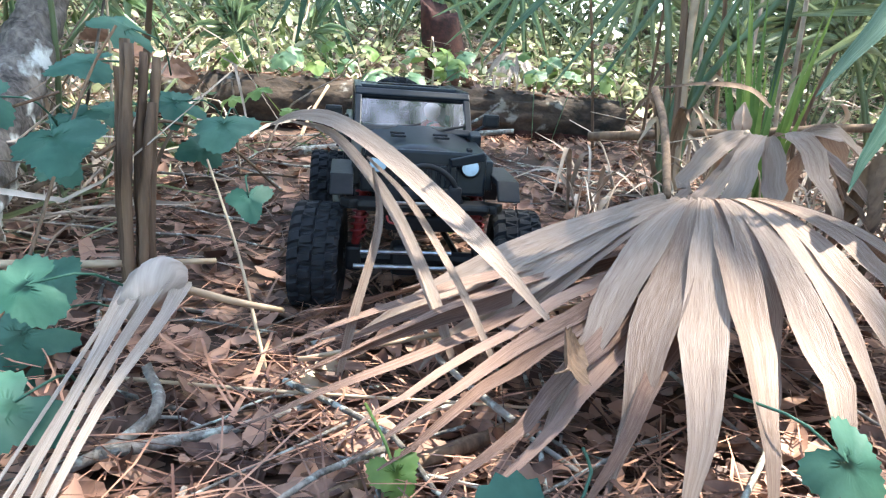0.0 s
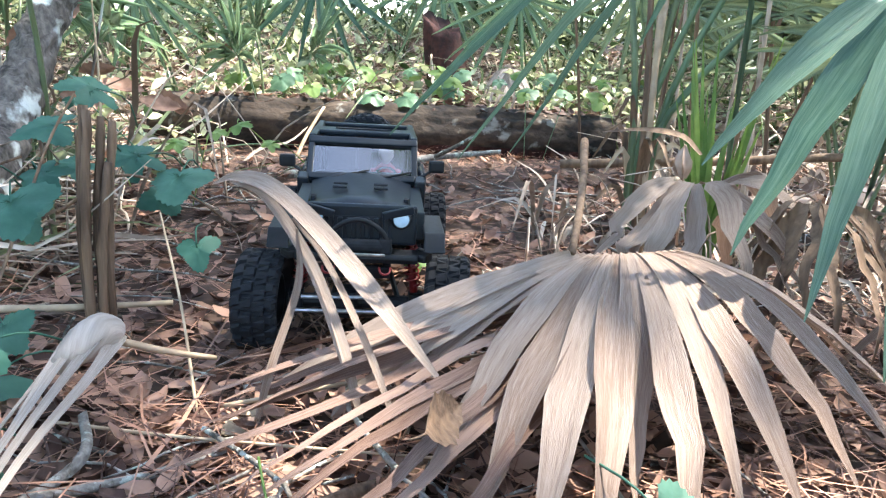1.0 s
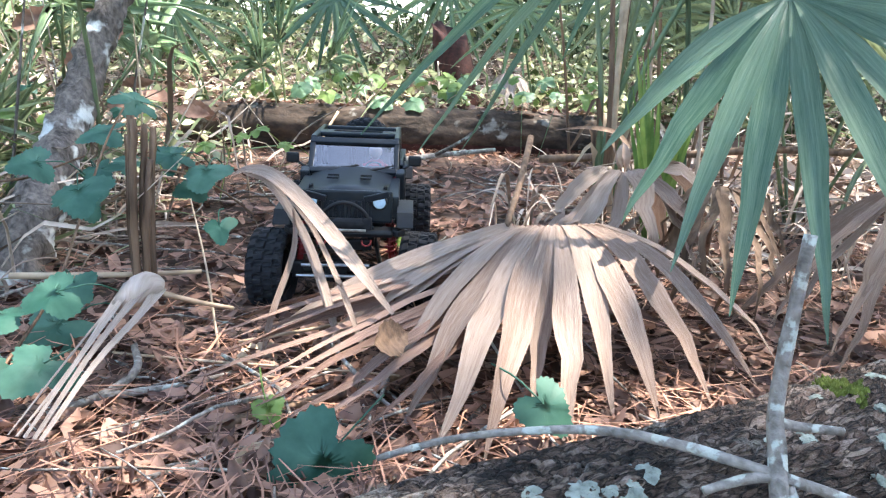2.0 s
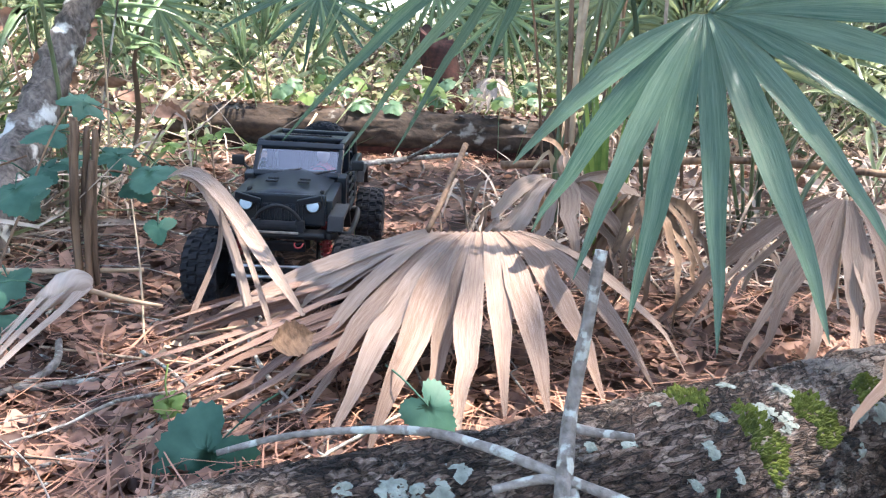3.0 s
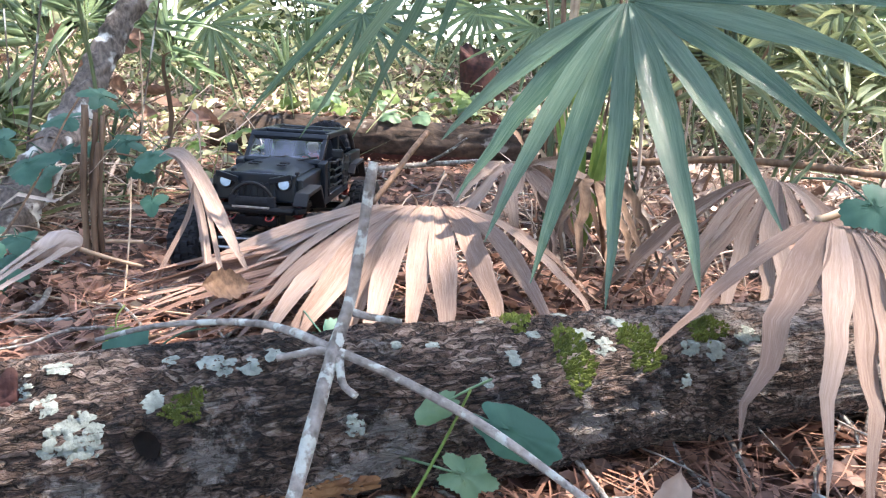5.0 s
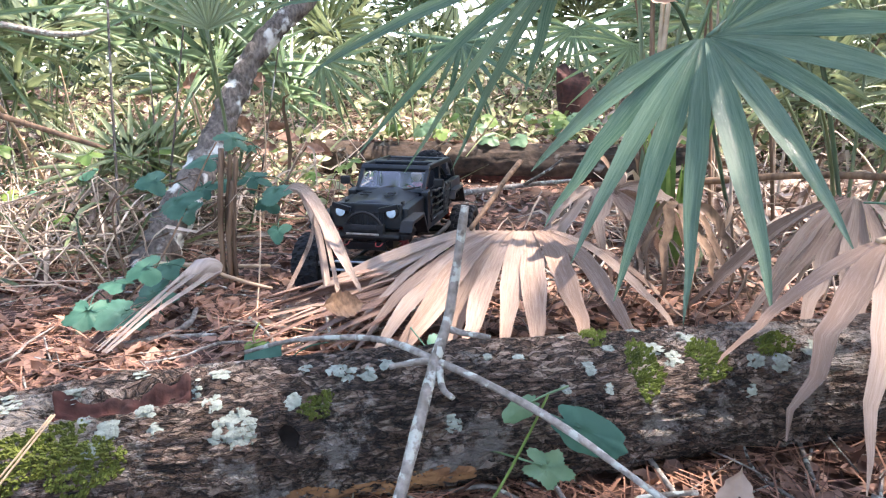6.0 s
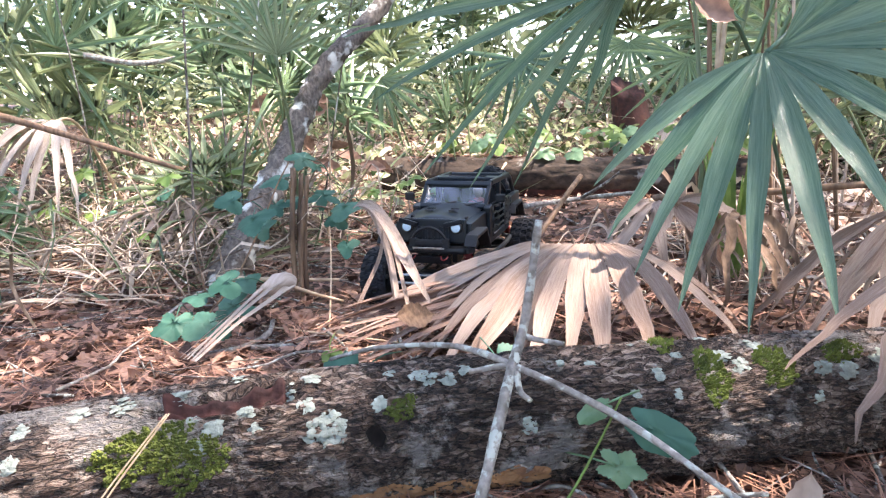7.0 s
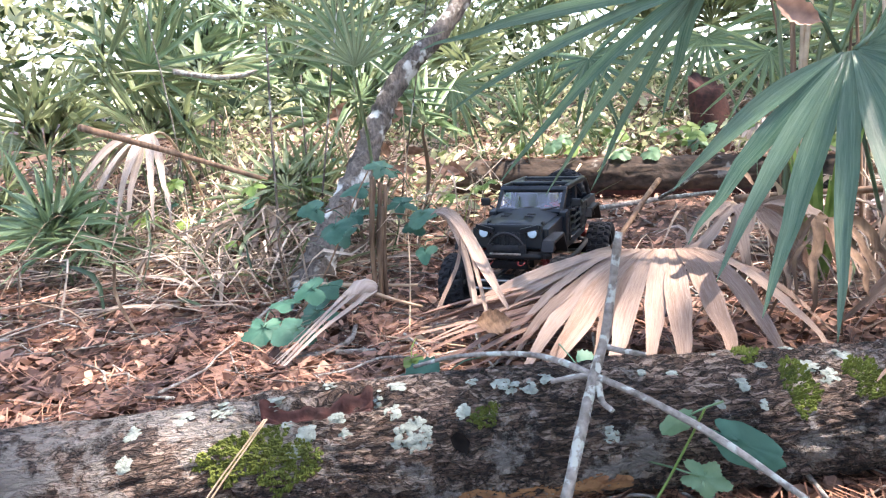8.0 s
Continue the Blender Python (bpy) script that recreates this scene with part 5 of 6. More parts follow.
def leafy_stuff(name, label, category, count, mat, place, size):
    """Countless small leaves, each a bent pointed oval."""
    me = leaf_mesh(name, mat, [place() for _ in range(count)], rng.uniform(*size, count), rng, rng.uniform(-0.3, 0.3, count), 0.6)
    return tagged(new(name, me), label, category, kind="stuff")


def herb_place():
    while True:
        x, y = rng.uniform(-4.5, 3.5), rng.uniform(1.4, 7.0)
        if y > 3.05 + 0.3 * x and (y > 4.0 + 0.4 * x or rng.random() < 0.8) or (x < -0.75 and y < 2.2 + 0.5 * x + 0.8 and rng.random() < 0.35):
            h = 0.03 + 0.22 * rng.random() ** 2 + 0.1 * max(0, noise.noise(Vector((x * 1.5, y * 1.5, 0))))
            if noise.noise(Vector((x * 1.1, y * 1.1, 4.0))) > -0.15:
                return x, y, ground_height(x, y) + h


leafy_stuff("undergrowth", "low herbs and seedlings on the forest floor, coloured light green as if sunlit", "undergrowth", 18000, HERB, herb_place, (0.028, 0.080))


def build_brush():
    """Tangled dead stalks, vines and straps standing and lying in the undergrowth."""
    dry, green = Soup(), Soup()
    made = 0
    while made < 3600:
        x, y = (rng.uniform(-3.4, 2.4), rng.uniform(0.35, 5.5)) if made % 3 else (rng.uniform(-2.3, -0.55), rng.uniform(0.7, 2.3))
        if -1.15 < x < 0.6 and (y < 1.75 and x > -0.62 or 1.6 - 0.55 * (x + 0.62) < y < 2.95 + 0.3 * x and made % 12) or (x > -0.7 and y < 0.75) or y < 0.62 + 0.72 * x + 0.35 or (x > 0.3 and x < 1.25 and y < 1.35):
            continue
        made += 1
        z = ground_height(x, y)
        a, tall, reach = rng.uniform(0, 6.28), rng.uniform(0.02, 0.26) * rng.random() ** 1.3, rng.uniform(0.10, 0.42)
        p = np.array((x, y, z))
        way = np.array((math.cos(a), math.sin(a), 0))
        pts = bezier([p, p + way * reach * 0.35 + (rng.normal(0, 0.02), rng.normal(0, 0.02), tall), p + way * reach * 0.8 + (rng.normal(0, 0.03), rng.normal(0, 0.03), tall * rng.uniform(0.8, 1.8)),
                      p + way * reach * 1.2 + (0, 0, tall * rng.uniform(0.6, 2.2))], 9)
        if rng.random() < 0.45:
            ribbon(dry if rng.random() < 0.72 else green, pts, np.array([(rng.normal(0, 0.5), rng.normal(0, 0.5), 1.0)] * 9), np.interp(np.linspace(0, 1, 9), (0, 0.4, 1), (0.005, rng.uniform(0.008, 0.02), 0.002)), 0.25, 3)
        else:
            tube(dry, pts, (rng.uniform(0.0015, 0.0045), 0.001), 5, caps=False)
    more = np.random.default_rng(8)
    for _ in range(190):
        x, y = more.uniform(0.20, 1.15), more.uniform(1.38, 2.0)
        a, tall, reach = more.uniform(0, 6.28), more.uniform(0.01, 0.16), more.uniform(0.06, 0.22)
        p, way = np.array((x, y, ground_height(x, y))), np.array((math.cos(a), math.sin(a), 0))
        pts = bezier([p, p + way * reach * 0.4 + (0, 0, tall), p + way * reach + (0, 0, tall * more.uniform(0.3, 1.5))], 8)
        if more.random() < 0.6:
            ribbon(dry, pts, np.array([(more.normal(0, 0.5), more.normal(-0.3, 0.5), 1.0)] * 8), np.interp(np.linspace(0, 1, 8), (0, 0.4, 1), (0.004, more.uniform(0.006, 0.016), 0.002)), 0.25, 3)
        else:
            tube(dry, pts, (more.uniform(0.0015, 0.003), 0.001), 5, caps=False)
    tagged(new("dry_brush", dry.mesh("dry_brush", BRUSH)), "tangle of dry stalks and dead palm straps in the undergrowth", "brush", kind="stuff")
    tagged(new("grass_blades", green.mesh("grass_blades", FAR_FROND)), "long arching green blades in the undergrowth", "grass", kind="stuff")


build_brush()


def shrub_place():
    while True:
        x, y = rng.uniform(-7.5, 5.5), rng.uniform(-0.5, 8.0)
        z = 0.15 + 2.6 * rng.random() ** 1.4
        if (y > 4.7 + 0.15 * abs(x) or x < -3.6) and noise.noise(Vector((x * 0.9, y * 0.9, z * 1.1 + 9))) > 0.08:
            return x, y, ground_height(x, y) + z


leafy_stuff("shrub_foliage", "loose shrub foliage behind the clearing, coloured light green as if sunlit", "shrubs", 10000, WOODS, shrub_place, (0.06, 0.15))


def woods_place():
    a = rng.uniform(0, 6.28)
    d = rng.uniform(7.5, 15)
    x, y = d * math.cos(a), d * math.sin(a)
    z = 0.1 + 7.0 * rng.random() ** 1.2
    clump = noise.noise(Vector((x * 0.5, y * 0.5, z * 0.8)))
    if clump < -0.02 or (y < 0 and rng.random() < 0.6):
        return woods_place()
    return x, y, z


leafy_stuff("far_woods", "distant green forest foliage with bright gaps, coloured as if sunlit", "woods", 84000, WOODS, woods_place, (0.12, 0.27))


def shade_tree(x, y, tall, radius, seed, crown_at, spread, leaves, foot=(0, 0)):
    """A tall tree: trunk with limbs, and a broken crown high above to shade the ground."""
    r = np.random.default_rng(seed)
    root = thing("shade_tree", "tall grey-barked forest tree added with a broken leafy crown to dapple the light", "tree", "forest trees", where=pose(x, y, ground_height(x, y) - 0.05))
    s = Soup()
    top = np.array((r.normal(0, 0.4), r.normal(0, 0.4), tall))
    tube(s, bezier([(foot[0], foot[1], 0), top * 0.4 + (r.normal(0, 0.1) + foot[0] * 0.7, r.normal(0, 0.1) + foot[1] * 0.7, 0), top], 14), (radius, radius * 0.35), 10, 0.15)
    for k in range(7):
        h = crown_at + (tall - crown_at) * r.random()
        a = r.uniform(0, 6.28)
        joint = top * (h / tall)
        end = joint + np.array((math.cos(a), math.sin(a), 0.25)) * spread * (0.6 + 0.4 * r.random())
        tube(s, bezier([joint, (joint + end) / 2 + (0, 0, 0.2), end], 7), (radius * 0.3, radius * 0.08), 6)
    part("trunk", s, TRUNK, root)
    spots = []
    while len(spots) < leaves:
        d, a = spread * math.sqrt(r.random()), r.uniform(0, 6.28)
        p = (d * math.cos(a), d * math.sin(a), crown_at + (tall + 1 - crown_at) * r.random())
        if noise.noise(Vector((p[0] * 0.8 + x, p[1] * 0.8 + y, p[2] * 0.8))) > -0.1:
            spots.append(p)
    part("crown", leaf_mesh("crown", CANOPY, spots, r.uniform(0.10, 0.24, leaves), r, np.full(leaves, 0.2), 0.5), CANOPY, root)


# trees added for dappled shade; foot offsets keep two trunks out of view
for k, (x, y, radius) in enumerate(((-3.4, 5.1, 0.16), (3.1, 3.9, 0.16), (2.6, 7.4, 0.18), (-0.6, 9.0, 0.13), (3.6, 1.2, 0.15), (-4.6, 0.6, 0.16), (0.8, -3.0, 0.16), (-2.6, -3.2, 0.15), (4.0, -2.6, 0.16), (1.2, 11.0, 0.2))):
    shade_tree(x, y, 8.5, radius, 90 + k, 4.6, (4.6, 4.2)[k] if k < 2 else 3.2, (1800, 2700)[k] if k < 2 else 2500 if k == 4 else 2200 if y < 5 else 350, (-4.5, -4.5) if k == 0 else (0.3, 1.6) if k == 1 else (0, 0))

# two unseen narrow crowns added to shade the near log and the small tree
shade_tree(3.75, 2.28, 7.5, 0.10, 141, 6.95, 0.38, 110)
shade_tree(2.3, 3.0, 8.5, 0.14, 140, 6.2, 0.48, 240, (1.6, -4.3))


def build_small_tree():
    root = thing("small_tree", "slender leaning tree with grey bark and white lichen", "tree", where=pose(-0.68, 1.0, 0))
    base = np.array((-0.68, 1.0, 0))
    s = Soup()
    tube(s, bezier([np.array(p) - base for p in ((-0.66, 0.96, -0.03), (-0.70, 1.08, 0.10), (-0.80, 1.36, 0.30), (-0.83, 1.5, 0.46), (-0.80, 1.62, 0.63), (-0.72, 1.87, 0.87), (-0.6, 2.1, 1.3), (-0.55, 2.3, 2.2))], 170),
         (0.056, 0.048, 0.040, 0.034, 0.031, 0.026), 30, 0.3)
    part("trunk", s, TRUNK, root)
    for foot, end in (((-0.72, 1.85, 0.86), (-0.95, 2.0, 1.3)), ((-0.6, 2.1, 1.3), (-0.3, 2.3, 1.8))):
        a, b = np.array(foot) - base, np.array(end) - base
        s = Soup()
        tube(s, bezier([a, (a + b) / 2 + (0, 0, 0.03), b], 8), (0.014, 0.005), 7, 0.2)
        part("limb", s, TRUNK, root)


build_small_tree()


def stick(name, label, points, radii, mat, category="stick", sides=7, wobble=0.12):
    s = Soup()
    tube(s, bezier(points, 5 * len(points)), radii, sides, wobble)
    return tagged(new(name, s.mesh(name, mat)), label, category)


def dry_leaf(name, label, place, size, turn, mat, curl=0.5):
    """A single crisp dead leaf, its rim curled up."""
    s = Soup()
    rows, cols = 15, 9
    verts, tex = [], []
    for i in range(rows):
        u = i / (rows - 1)
        half = 0.24 * math.sin(math.pi * min(1, u * 1.05 + 0.02)) ** 0.75 * (1 + 0.12 * math.sin(u * 34)) + 0.004
        for j in range(cols):
            v = j / (cols - 1) * 2 - 1
            lift = curl * (0.32 * v * v * half * 2 + 0.5 * (u - 0.5) ** 2) + 0.03 * noise.noise(Vector((u * 4, v * 2, place[0] * 50)))
            verts.append(((u - 0.5) * size, v * half * size, lift * size))
            tex.append((v * 0.5, u))
    s.add(verts, [(i * cols + j, i * cols + j + 1, (i + 1) * cols + j + 1, (i + 1) * cols + j) for i in range(rows - 1) for j in range(cols - 1)], tex)
    tube(s, bezier([(-0.5 * size, 0, 0.12 * curl * size), (-0.62 * size, 0.01 * size, 0.05 * size), (-0.72 * size, 0.03 * size, 0.0)], 5), (0.0012, 0.0009), 5)
    ob = new(name, s.mesh(name, mat))
    ob.matrix_basis = Matrix.Translation(place) @ Euler([radians(q) for q in turn]).to_matrix().to_4x4()
    tagged(ob, label, "leaf")


def build_stump():
    root = thing("broken_stump", "dark red-brown broken tree stump", "stump", where=pose(-0.33, 3.6, ground_height(-0.33, 3.6)))
    s = Soup()
    verts, sides = [], 24
    for i in range(9):
        for j in range(sides):
            a = 2 * math.pi * j / sides
            jag = 0.05 * math.cos(a - 2.6) + 0.025 * noise.noise(Vector((math.cos(a) * 7, math.sin(a) * 7, 1))) + 0.04 * noise.noise(Vector((math.cos(a) * 2, math.sin(a) * 2, 3)))
            h = (0.42 + jag) * i / 8 - 0.03
            r = 0.115 - 0.03 * i / 8 + 0.02 * noise.noise(Vector((math.cos(a) * 3, math.sin(a) * 3, i * 0.3)))
            verts.append((r * math.cos(a) + 0.08 * i / 8 * -1, r * math.sin(a), h))
    verts.append((-0.08, 0, 0.36))
    s.add(verts, [(i * sides + j, i * sides + (j + 1) % sides, (i + 1) * sides + (j + 1) % sides, (i + 1) * sides + j) for i in range(8) for j in range(sides)]
          + [(8 * sides + j, 8 * sides + (j + 1) % sides, 9 * sides) for j in range(sides)])
    part("trunk", s, ROT, root)


build_stump()

# ---- twigs in front ----


def build_twig():
    root = thing("bare_sapling", "bare grey lichen-spotted sapling crossing the log", "sapling", where=pose(0.548, 0.318, 0))
    o = np.array((0.548, 0.318, 0))

    def limb(points, radii):
        s = Soup()
        tube(s, bezier([np.array(p) - o for p in points], 26), radii, 9, 0.25)
        part("stem", s, GREY_TWIG, root)

    limb([(0.592, 0.18, 0.0), (0.588, 0.262, 0.10), (0.584, 0.335, 0.20), (0.583, 0.372, 0.25), (0.592, 0.392, 0.362)], (0.0072, 0.0066, 0.0060, 0.0046))
    limb([(0.29, 0.36, 0.155), (0.36, 0.375, 0.178), (0.455, 0.385, 0.194), (0.52, 0.365, 0.203), (0.586, 0.338, 0.205), (0.65, 0.345, 0.185), (0.72, 0.345, 0.160), (0.80, 0.345, 0.120), (0.87, 0.345, 0.085)], (0.0026, 0.0040, 0.0042, 0.0030))
    limb([(0.580, 0.365, 0.232), (0.60, 0.37, 0.228), (0.63, 0.375, 0.226)], (0.004, 0.003))
    limb([(0.590, 0.335, 0.200), (0.60, 0.325, 0.182), (0.615, 0.32, 0.176)], (0.0045, 0.003))
    limb([(0.586, 0.34, 0.205), (0.56, 0.335, 0.20), (0.535, 0.325, 0.193)], (0.004, 0.003))


build_twig()
stick("dead_stick", "pale dead stick lying in the litter", [(-0.55, 0.86, 0.07), (-0.4, 0.95, 0.06), (-0.28, 1.028, 0.055)], (0.006, 0.004), STRAW)
stick("lichen_branch", "grey lichen-covered branch on the litter", [(-0.26, 0.50, 0.012), (-0.18, 0.60, 0.02), (-0.16, 0.66, 0.035), (-0.204, 0.722, 0.04)], (0.007, 0.005), GREY_TWIG, "branch", wobble=0.5)
stick("lichen_branch", "grey lichen-covered branch on the litter", [(-0.18, 0.60, 0.02), (-0.10, 0.66, 0.02), (-0.03, 0.74, 0.02)], (0.006, 0.003), GREY_TWIG, "branch", wobble=0.5)
stick("dark_branch", "dark brown branch half sunk in the litter", [(-0.02, 0.50, 0.01), (0.03, 0.60, 0.02), (0.14, 0.72, 0.02), (0.2, 0.8, 0.02)], (0.009, 0.006), BROWN_STALK, "branch", wobble=0.3)
stick("dry_grass_stalk", "thin upright straw leaning over the litter", [(-0.115, 0.80, 0.012), (-0.19, 0.90, 0.11), (-0.275, 1.0, 0.20)], (0.0022, 0.0014), STRAW, "stalk")
stick("dry_grass_stalk", "long yellow dry grass stalk", [(-0.25, 0.73, 0.02), (-0.09, 0.725, 0.03), (0.1, 0.74, 0.035), (0.19, 0.76, 0.03)], (0.002, 0.0015), STRAW, "stalk")
stick("dry_grass_stalk", "long yellow dry grass stalk", [(-0.08, 0.80, 0.03), (0.08, 0.86, 0.06), (0.25, 0.97, 0.08)], (0.003, 0.002), STRAW, "stalk")
stick("dry_grass_stalk", "long yellow dry grass stalk", [(0.232, 0.005, 0.045), (0.252, 0.035, 0.098), (0.277, 0.108, 0.172)], (0.0014, 0.001), STRAW, "stalk")
stick("dry_grass_stalk", "long yellow dry grass stalk", [(0.240, 0.005, 0.045), (0.258, 0.037, 0.098), (0.279, 0.110, 0.172)], (0.0014, 0.001), STRAW, "stalk")
stick("hanging_branch", "bent brown branch hanging among the palmettos", [(-1.40, 0.74, 0.52), (-1.15, 0.88, 0.43), (-0.876, 1.042, 0.323)], (0.012, 0.007), BROWN_STALK, "branch")
stick("crooked_branch", "crooked pale branch among the palmettos", [(-1.734, 1.304, 0.713), (-1.6, 1.42, 0.68), (-1.48, 1.5, 0.69), (-1.365, 1.556, 0.735)], (0.012, 0.008), GREY_TWIG, "branch")
stick("sapling", "thin dark upright sapling stem", [(-0.853, 1.028, 0.0), (-0.87, 1.06, 0.2), (-0.93, 1.12, 0.45), (-0.99, 1.19, 0.8)], (0.0048, 0.0032), TRUNK, "sapling", wobble=0.3)

r = np.random.default_rng(21)
for k in range(9):
    x, y, tall = r.uniform(-1.75, -0.75), r.uniform(1.1, 2.1), r.uniform(0.45, 1.1)
    lean = r.normal(0, 0.16, 2) * tall
    stick("sapling", "thin bare sapling stem among the palmettos", [(x, y, 0.0), (x + lean[0] * 0.4 + 0.02, y + lean[1] * 0.4, tall * 0.5), (x + lean[0], y + lean[1], tall)], (0.004, 0.002), (TRUNK, STRAW, GREY_TWIG)[k % 3], "sapling", wobble=0.3)
for k in range(7):
    x, y = r.uniform(-1.15, -0.75), r.uniform(1.45, 1.95)
    dry_leaf("hanging_leaf", "curled orange-brown dead leaf caught in the undergrowth", (x, y, r.uniform(0.25, 0.55)), r.uniform(0.08, 0.15), (r.uniform(30, 100), r.uniform(-30, 30), r.uniform(0, 180)), LITTER, 0.7)


def build_thicket():
    """Thin dead palm stalks and pale upright blades standing behind the fallen leaves."""
    r = np.random.default_rng(5)
    for k in range(12):
        x, y = r.uniform(0.25, 0.85), r.uniform(1.85, 2.7)
        tall = r.uniform(0.6, 1.4)
        lean = np.array((r.normal(0, 0.14), r.normal(0, 0.1), 0)) * tall
        z = ground_height(x, y)
        base = np.array((x, y, z - 0.01))
        stick("dead_stalk", "thin brown dead palm stalk standing in the undergrowth", [base, base + lean * 0.4 + (0, 0, tall * 0.5), base + lean + (0, 0, tall)], (0.006, 0.004), BROWN_STALK if k % 3 else BRUSH, "stalk", 6)
    root = thing("grass_tuft", "tuft of narrow yellow-green upright blades", "grass", where=pose(0.56, 1.62, ground_height(0.56, 1.62)))
    for k in range(22):
        s = Soup()
        a, tall = r.uniform(0, 6.28), r.uniform(0.24, 0.48)
        way = np.array((math.cos(a), math.sin(a), 0)) * r.uniform(0.02, 0.12)
        pts = bezier([way * 0.12, way * 0.5 + (0, 0, tall * 0.5), way + (0, 0, tall)], 9)
        ribbon(s, pts, np.array([(0.2, -1.0, 0.2)] * 9), np.interp(np.linspace(0, 1, 9), (0, 0.4, 1), (0.010, 0.017, 0.002)), 0.2, 3)
        part("blade", s, YELLOW_LEAF, root)


build_thicket()


def build_split_stalk():
    root = thing("dead_palm_stalk", "split brown dead palm stalk standing upright", "stalk", where=pose(-0.372, 0.965, 0))
    for k, (dx, dy, top, lean) in enumerate(((0, 0, 0.345, 0.0), (0.014, 0.008, 0.33, 0.006), (-0.010, 0.010, 0.31, -0.006), (0.024, -0.004, 0.27, 0.010), (0.008, -0.008, 0.34, 0.003), (0.026, 0.012, 0.325, 0.008))):
        s = Soup()
        tube(s, bezier([(dx, dy, 0), (dx + lean * 0.4, dy, top * 0.5), (dx + lean, dy + 0.02, top)], 12), (0.0048, 0.0066, 0.0058), 8, 0.5)
        part("splinter", s, BROWN_STALK, root)


build_split_stalk()


def build_bud():
    """A dead leaf folded like a closed brush: straps from a rounded head down to the ground."""
    root = thing("folded_dead_leaf", "pale dried palm leaf folded like a brush", "palm leaf", where=pose(-0.217, 0.765, 0.112))
    for k in range(5):
        a = (k - 2) / 2
        s = Soup()
        pts = bezier([(0.004 * a, 0.022, -0.006), (0.027 * a, 0.0, 0.018 - 0.016 * a * a), (0.026 * a + 0.018, -0.07, 0.010 - 0.02 * a * a), (0.018 * a + 0.040, -0.18, -0.026 - 0.006 * math.sin(k * 2.0)), (0.022 * a + 0.066 + 0.008 * math.sin(k * 3.1), -0.31, -0.064)], 14)
        ribbon(s, pts, np.array([(a * 0.6, -0.3, 1.0)] * 14), np.interp(np.linspace(0, 1, 14), (0, 0.12, 0.45, 1), (0.016, 0.027, 0.011, 0.005)), 0.25, 3, k * 0.3)
        part("strap", s, BLEACHED, root)
    s = Soup()
    tube(s, bezier([(0.0, 0.034, -0.008), (0.002, 0.02, 0.0), (0.006, -0.02, 0.004), (0.014, -0.07, 0.0)], 14), (0.006, 0.019, 0.024, 0.020, 0.012), 14, 0.3)
    part("head", s, BLEACHED, root)
    s = Soup()
    tube(s, bezier([(0.0, 0.012, -0.004), (0.06, 0.05, -0.03), (0.10, 0.09, -0.05)], 8), (0.005, 0.003), 6)
    part("stalk", s, STRAW, root)


build_bud()


def build_straps():
    """Dry leaf straps of one torn palm leaf, arching up over the litter before the truck."""
    root = thing("torn_dry_strap", "torn dry tan palm leaf straps arching over the litter", "dead leaf", where=pose(0.16, 0.80, 0))
    o = np.array((0.16, 0.80, 0))
    for k, (pts, wide) in enumerate((
            (((0.175, 0.775, 0.115), (0.10, 0.815, 0.175), (0.0, 0.885, 0.235), (-0.08, 0.935, 0.268), (-0.14, 0.965, 0.270), (-0.185, 0.985, 0.252)), 0.026),
            (((0.089, 0.790, 0.045), (0.055, 0.825, 0.110), (-0.005, 0.88, 0.190), (-0.085, 0.935, 0.252), (-0.15, 0.965, 0.262)), 0.016),
            (((-0.028, 0.775, 0.030), (-0.020, 0.80, 0.09), (-0.012, 0.86, 0.17), (-0.03, 0.90, 0.225)), 0.010),
            (((0.13, 0.775, 0.06), (0.085, 0.815, 0.125), (0.02, 0.87, 0.195), (-0.04, 0.91, 0.235)), 0.009))):
        s = Soup()
        run = bezier([np.array(p) - o for p in pts], 26)
        ribbon(s, run, np.array([(0.35, -0.75, 0.7)] * 26), np.interp(np.linspace(0, 1, 26), (0, 0.25, 0.7, 1), (0.006, wide, wide * 0.9, 0.003)), 0.28, 3, k * 0.4)
        part("strap", s, DEAD_FROND, root)


build_straps()

# ---- broad leaves and vine ----


def lobed_leaf(soup, lobes, size, cup, teeth=0.08, seed=0.0, notch=0.28, slim=1.0):
    """A lobed leaf about the origin in x and y, its stalk at -x: a cupped fan of small teeth."""
    rings, spokes = 4, 60
    verts, tex = [(-0.1 * size, 0, 0)], [(0.5, 0.5)]
    for k in range(1, rings + 1):
        for j in range(spokes):
            a = 2 * math.pi * j / spokes - math.pi
            r = 0.5 * (1 - notch * (0.5 - 0.5 * math.cos(a * lobes)) - 0.35 * math.exp(-((abs(a) - math.pi) / 0.28) ** 2))
            r += teeth * 0.5 * (0.5 if j % 2 else -0.5) + 0.09 * noise.noise(Vector((math.cos(a) * 2.2, math.sin(a) * 2.2, seed)))
            f = k / rings
            x, y = r * f * math.cos(a) * size, r * f * math.sin(a) * size * slim
            z = cup * size * (f * f) * (0.5 + 0.5 * math.cos(a * lobes)) * -0.35 - cup * abs(y) * 0.3 + 0.03 * size * noise.noise(Vector((x / size * 3, y / size * 3, seed)))
            verts.append((x, y, z))
            tex.append((0.5 + x / size, 0.5 + y / size))
    faces = [(0, 1 + j, 1 + (j + 1) % spokes) for j in range(spokes)]
    for k in range(rings - 1):
        for j in range(spokes):
            a, b = 1 + k * spokes + j, 1 + k * spokes + (j + 1) % spokes
            faces.append((a, a + spokes, b + spokes, b))
    soup.add(verts, faces, tex)


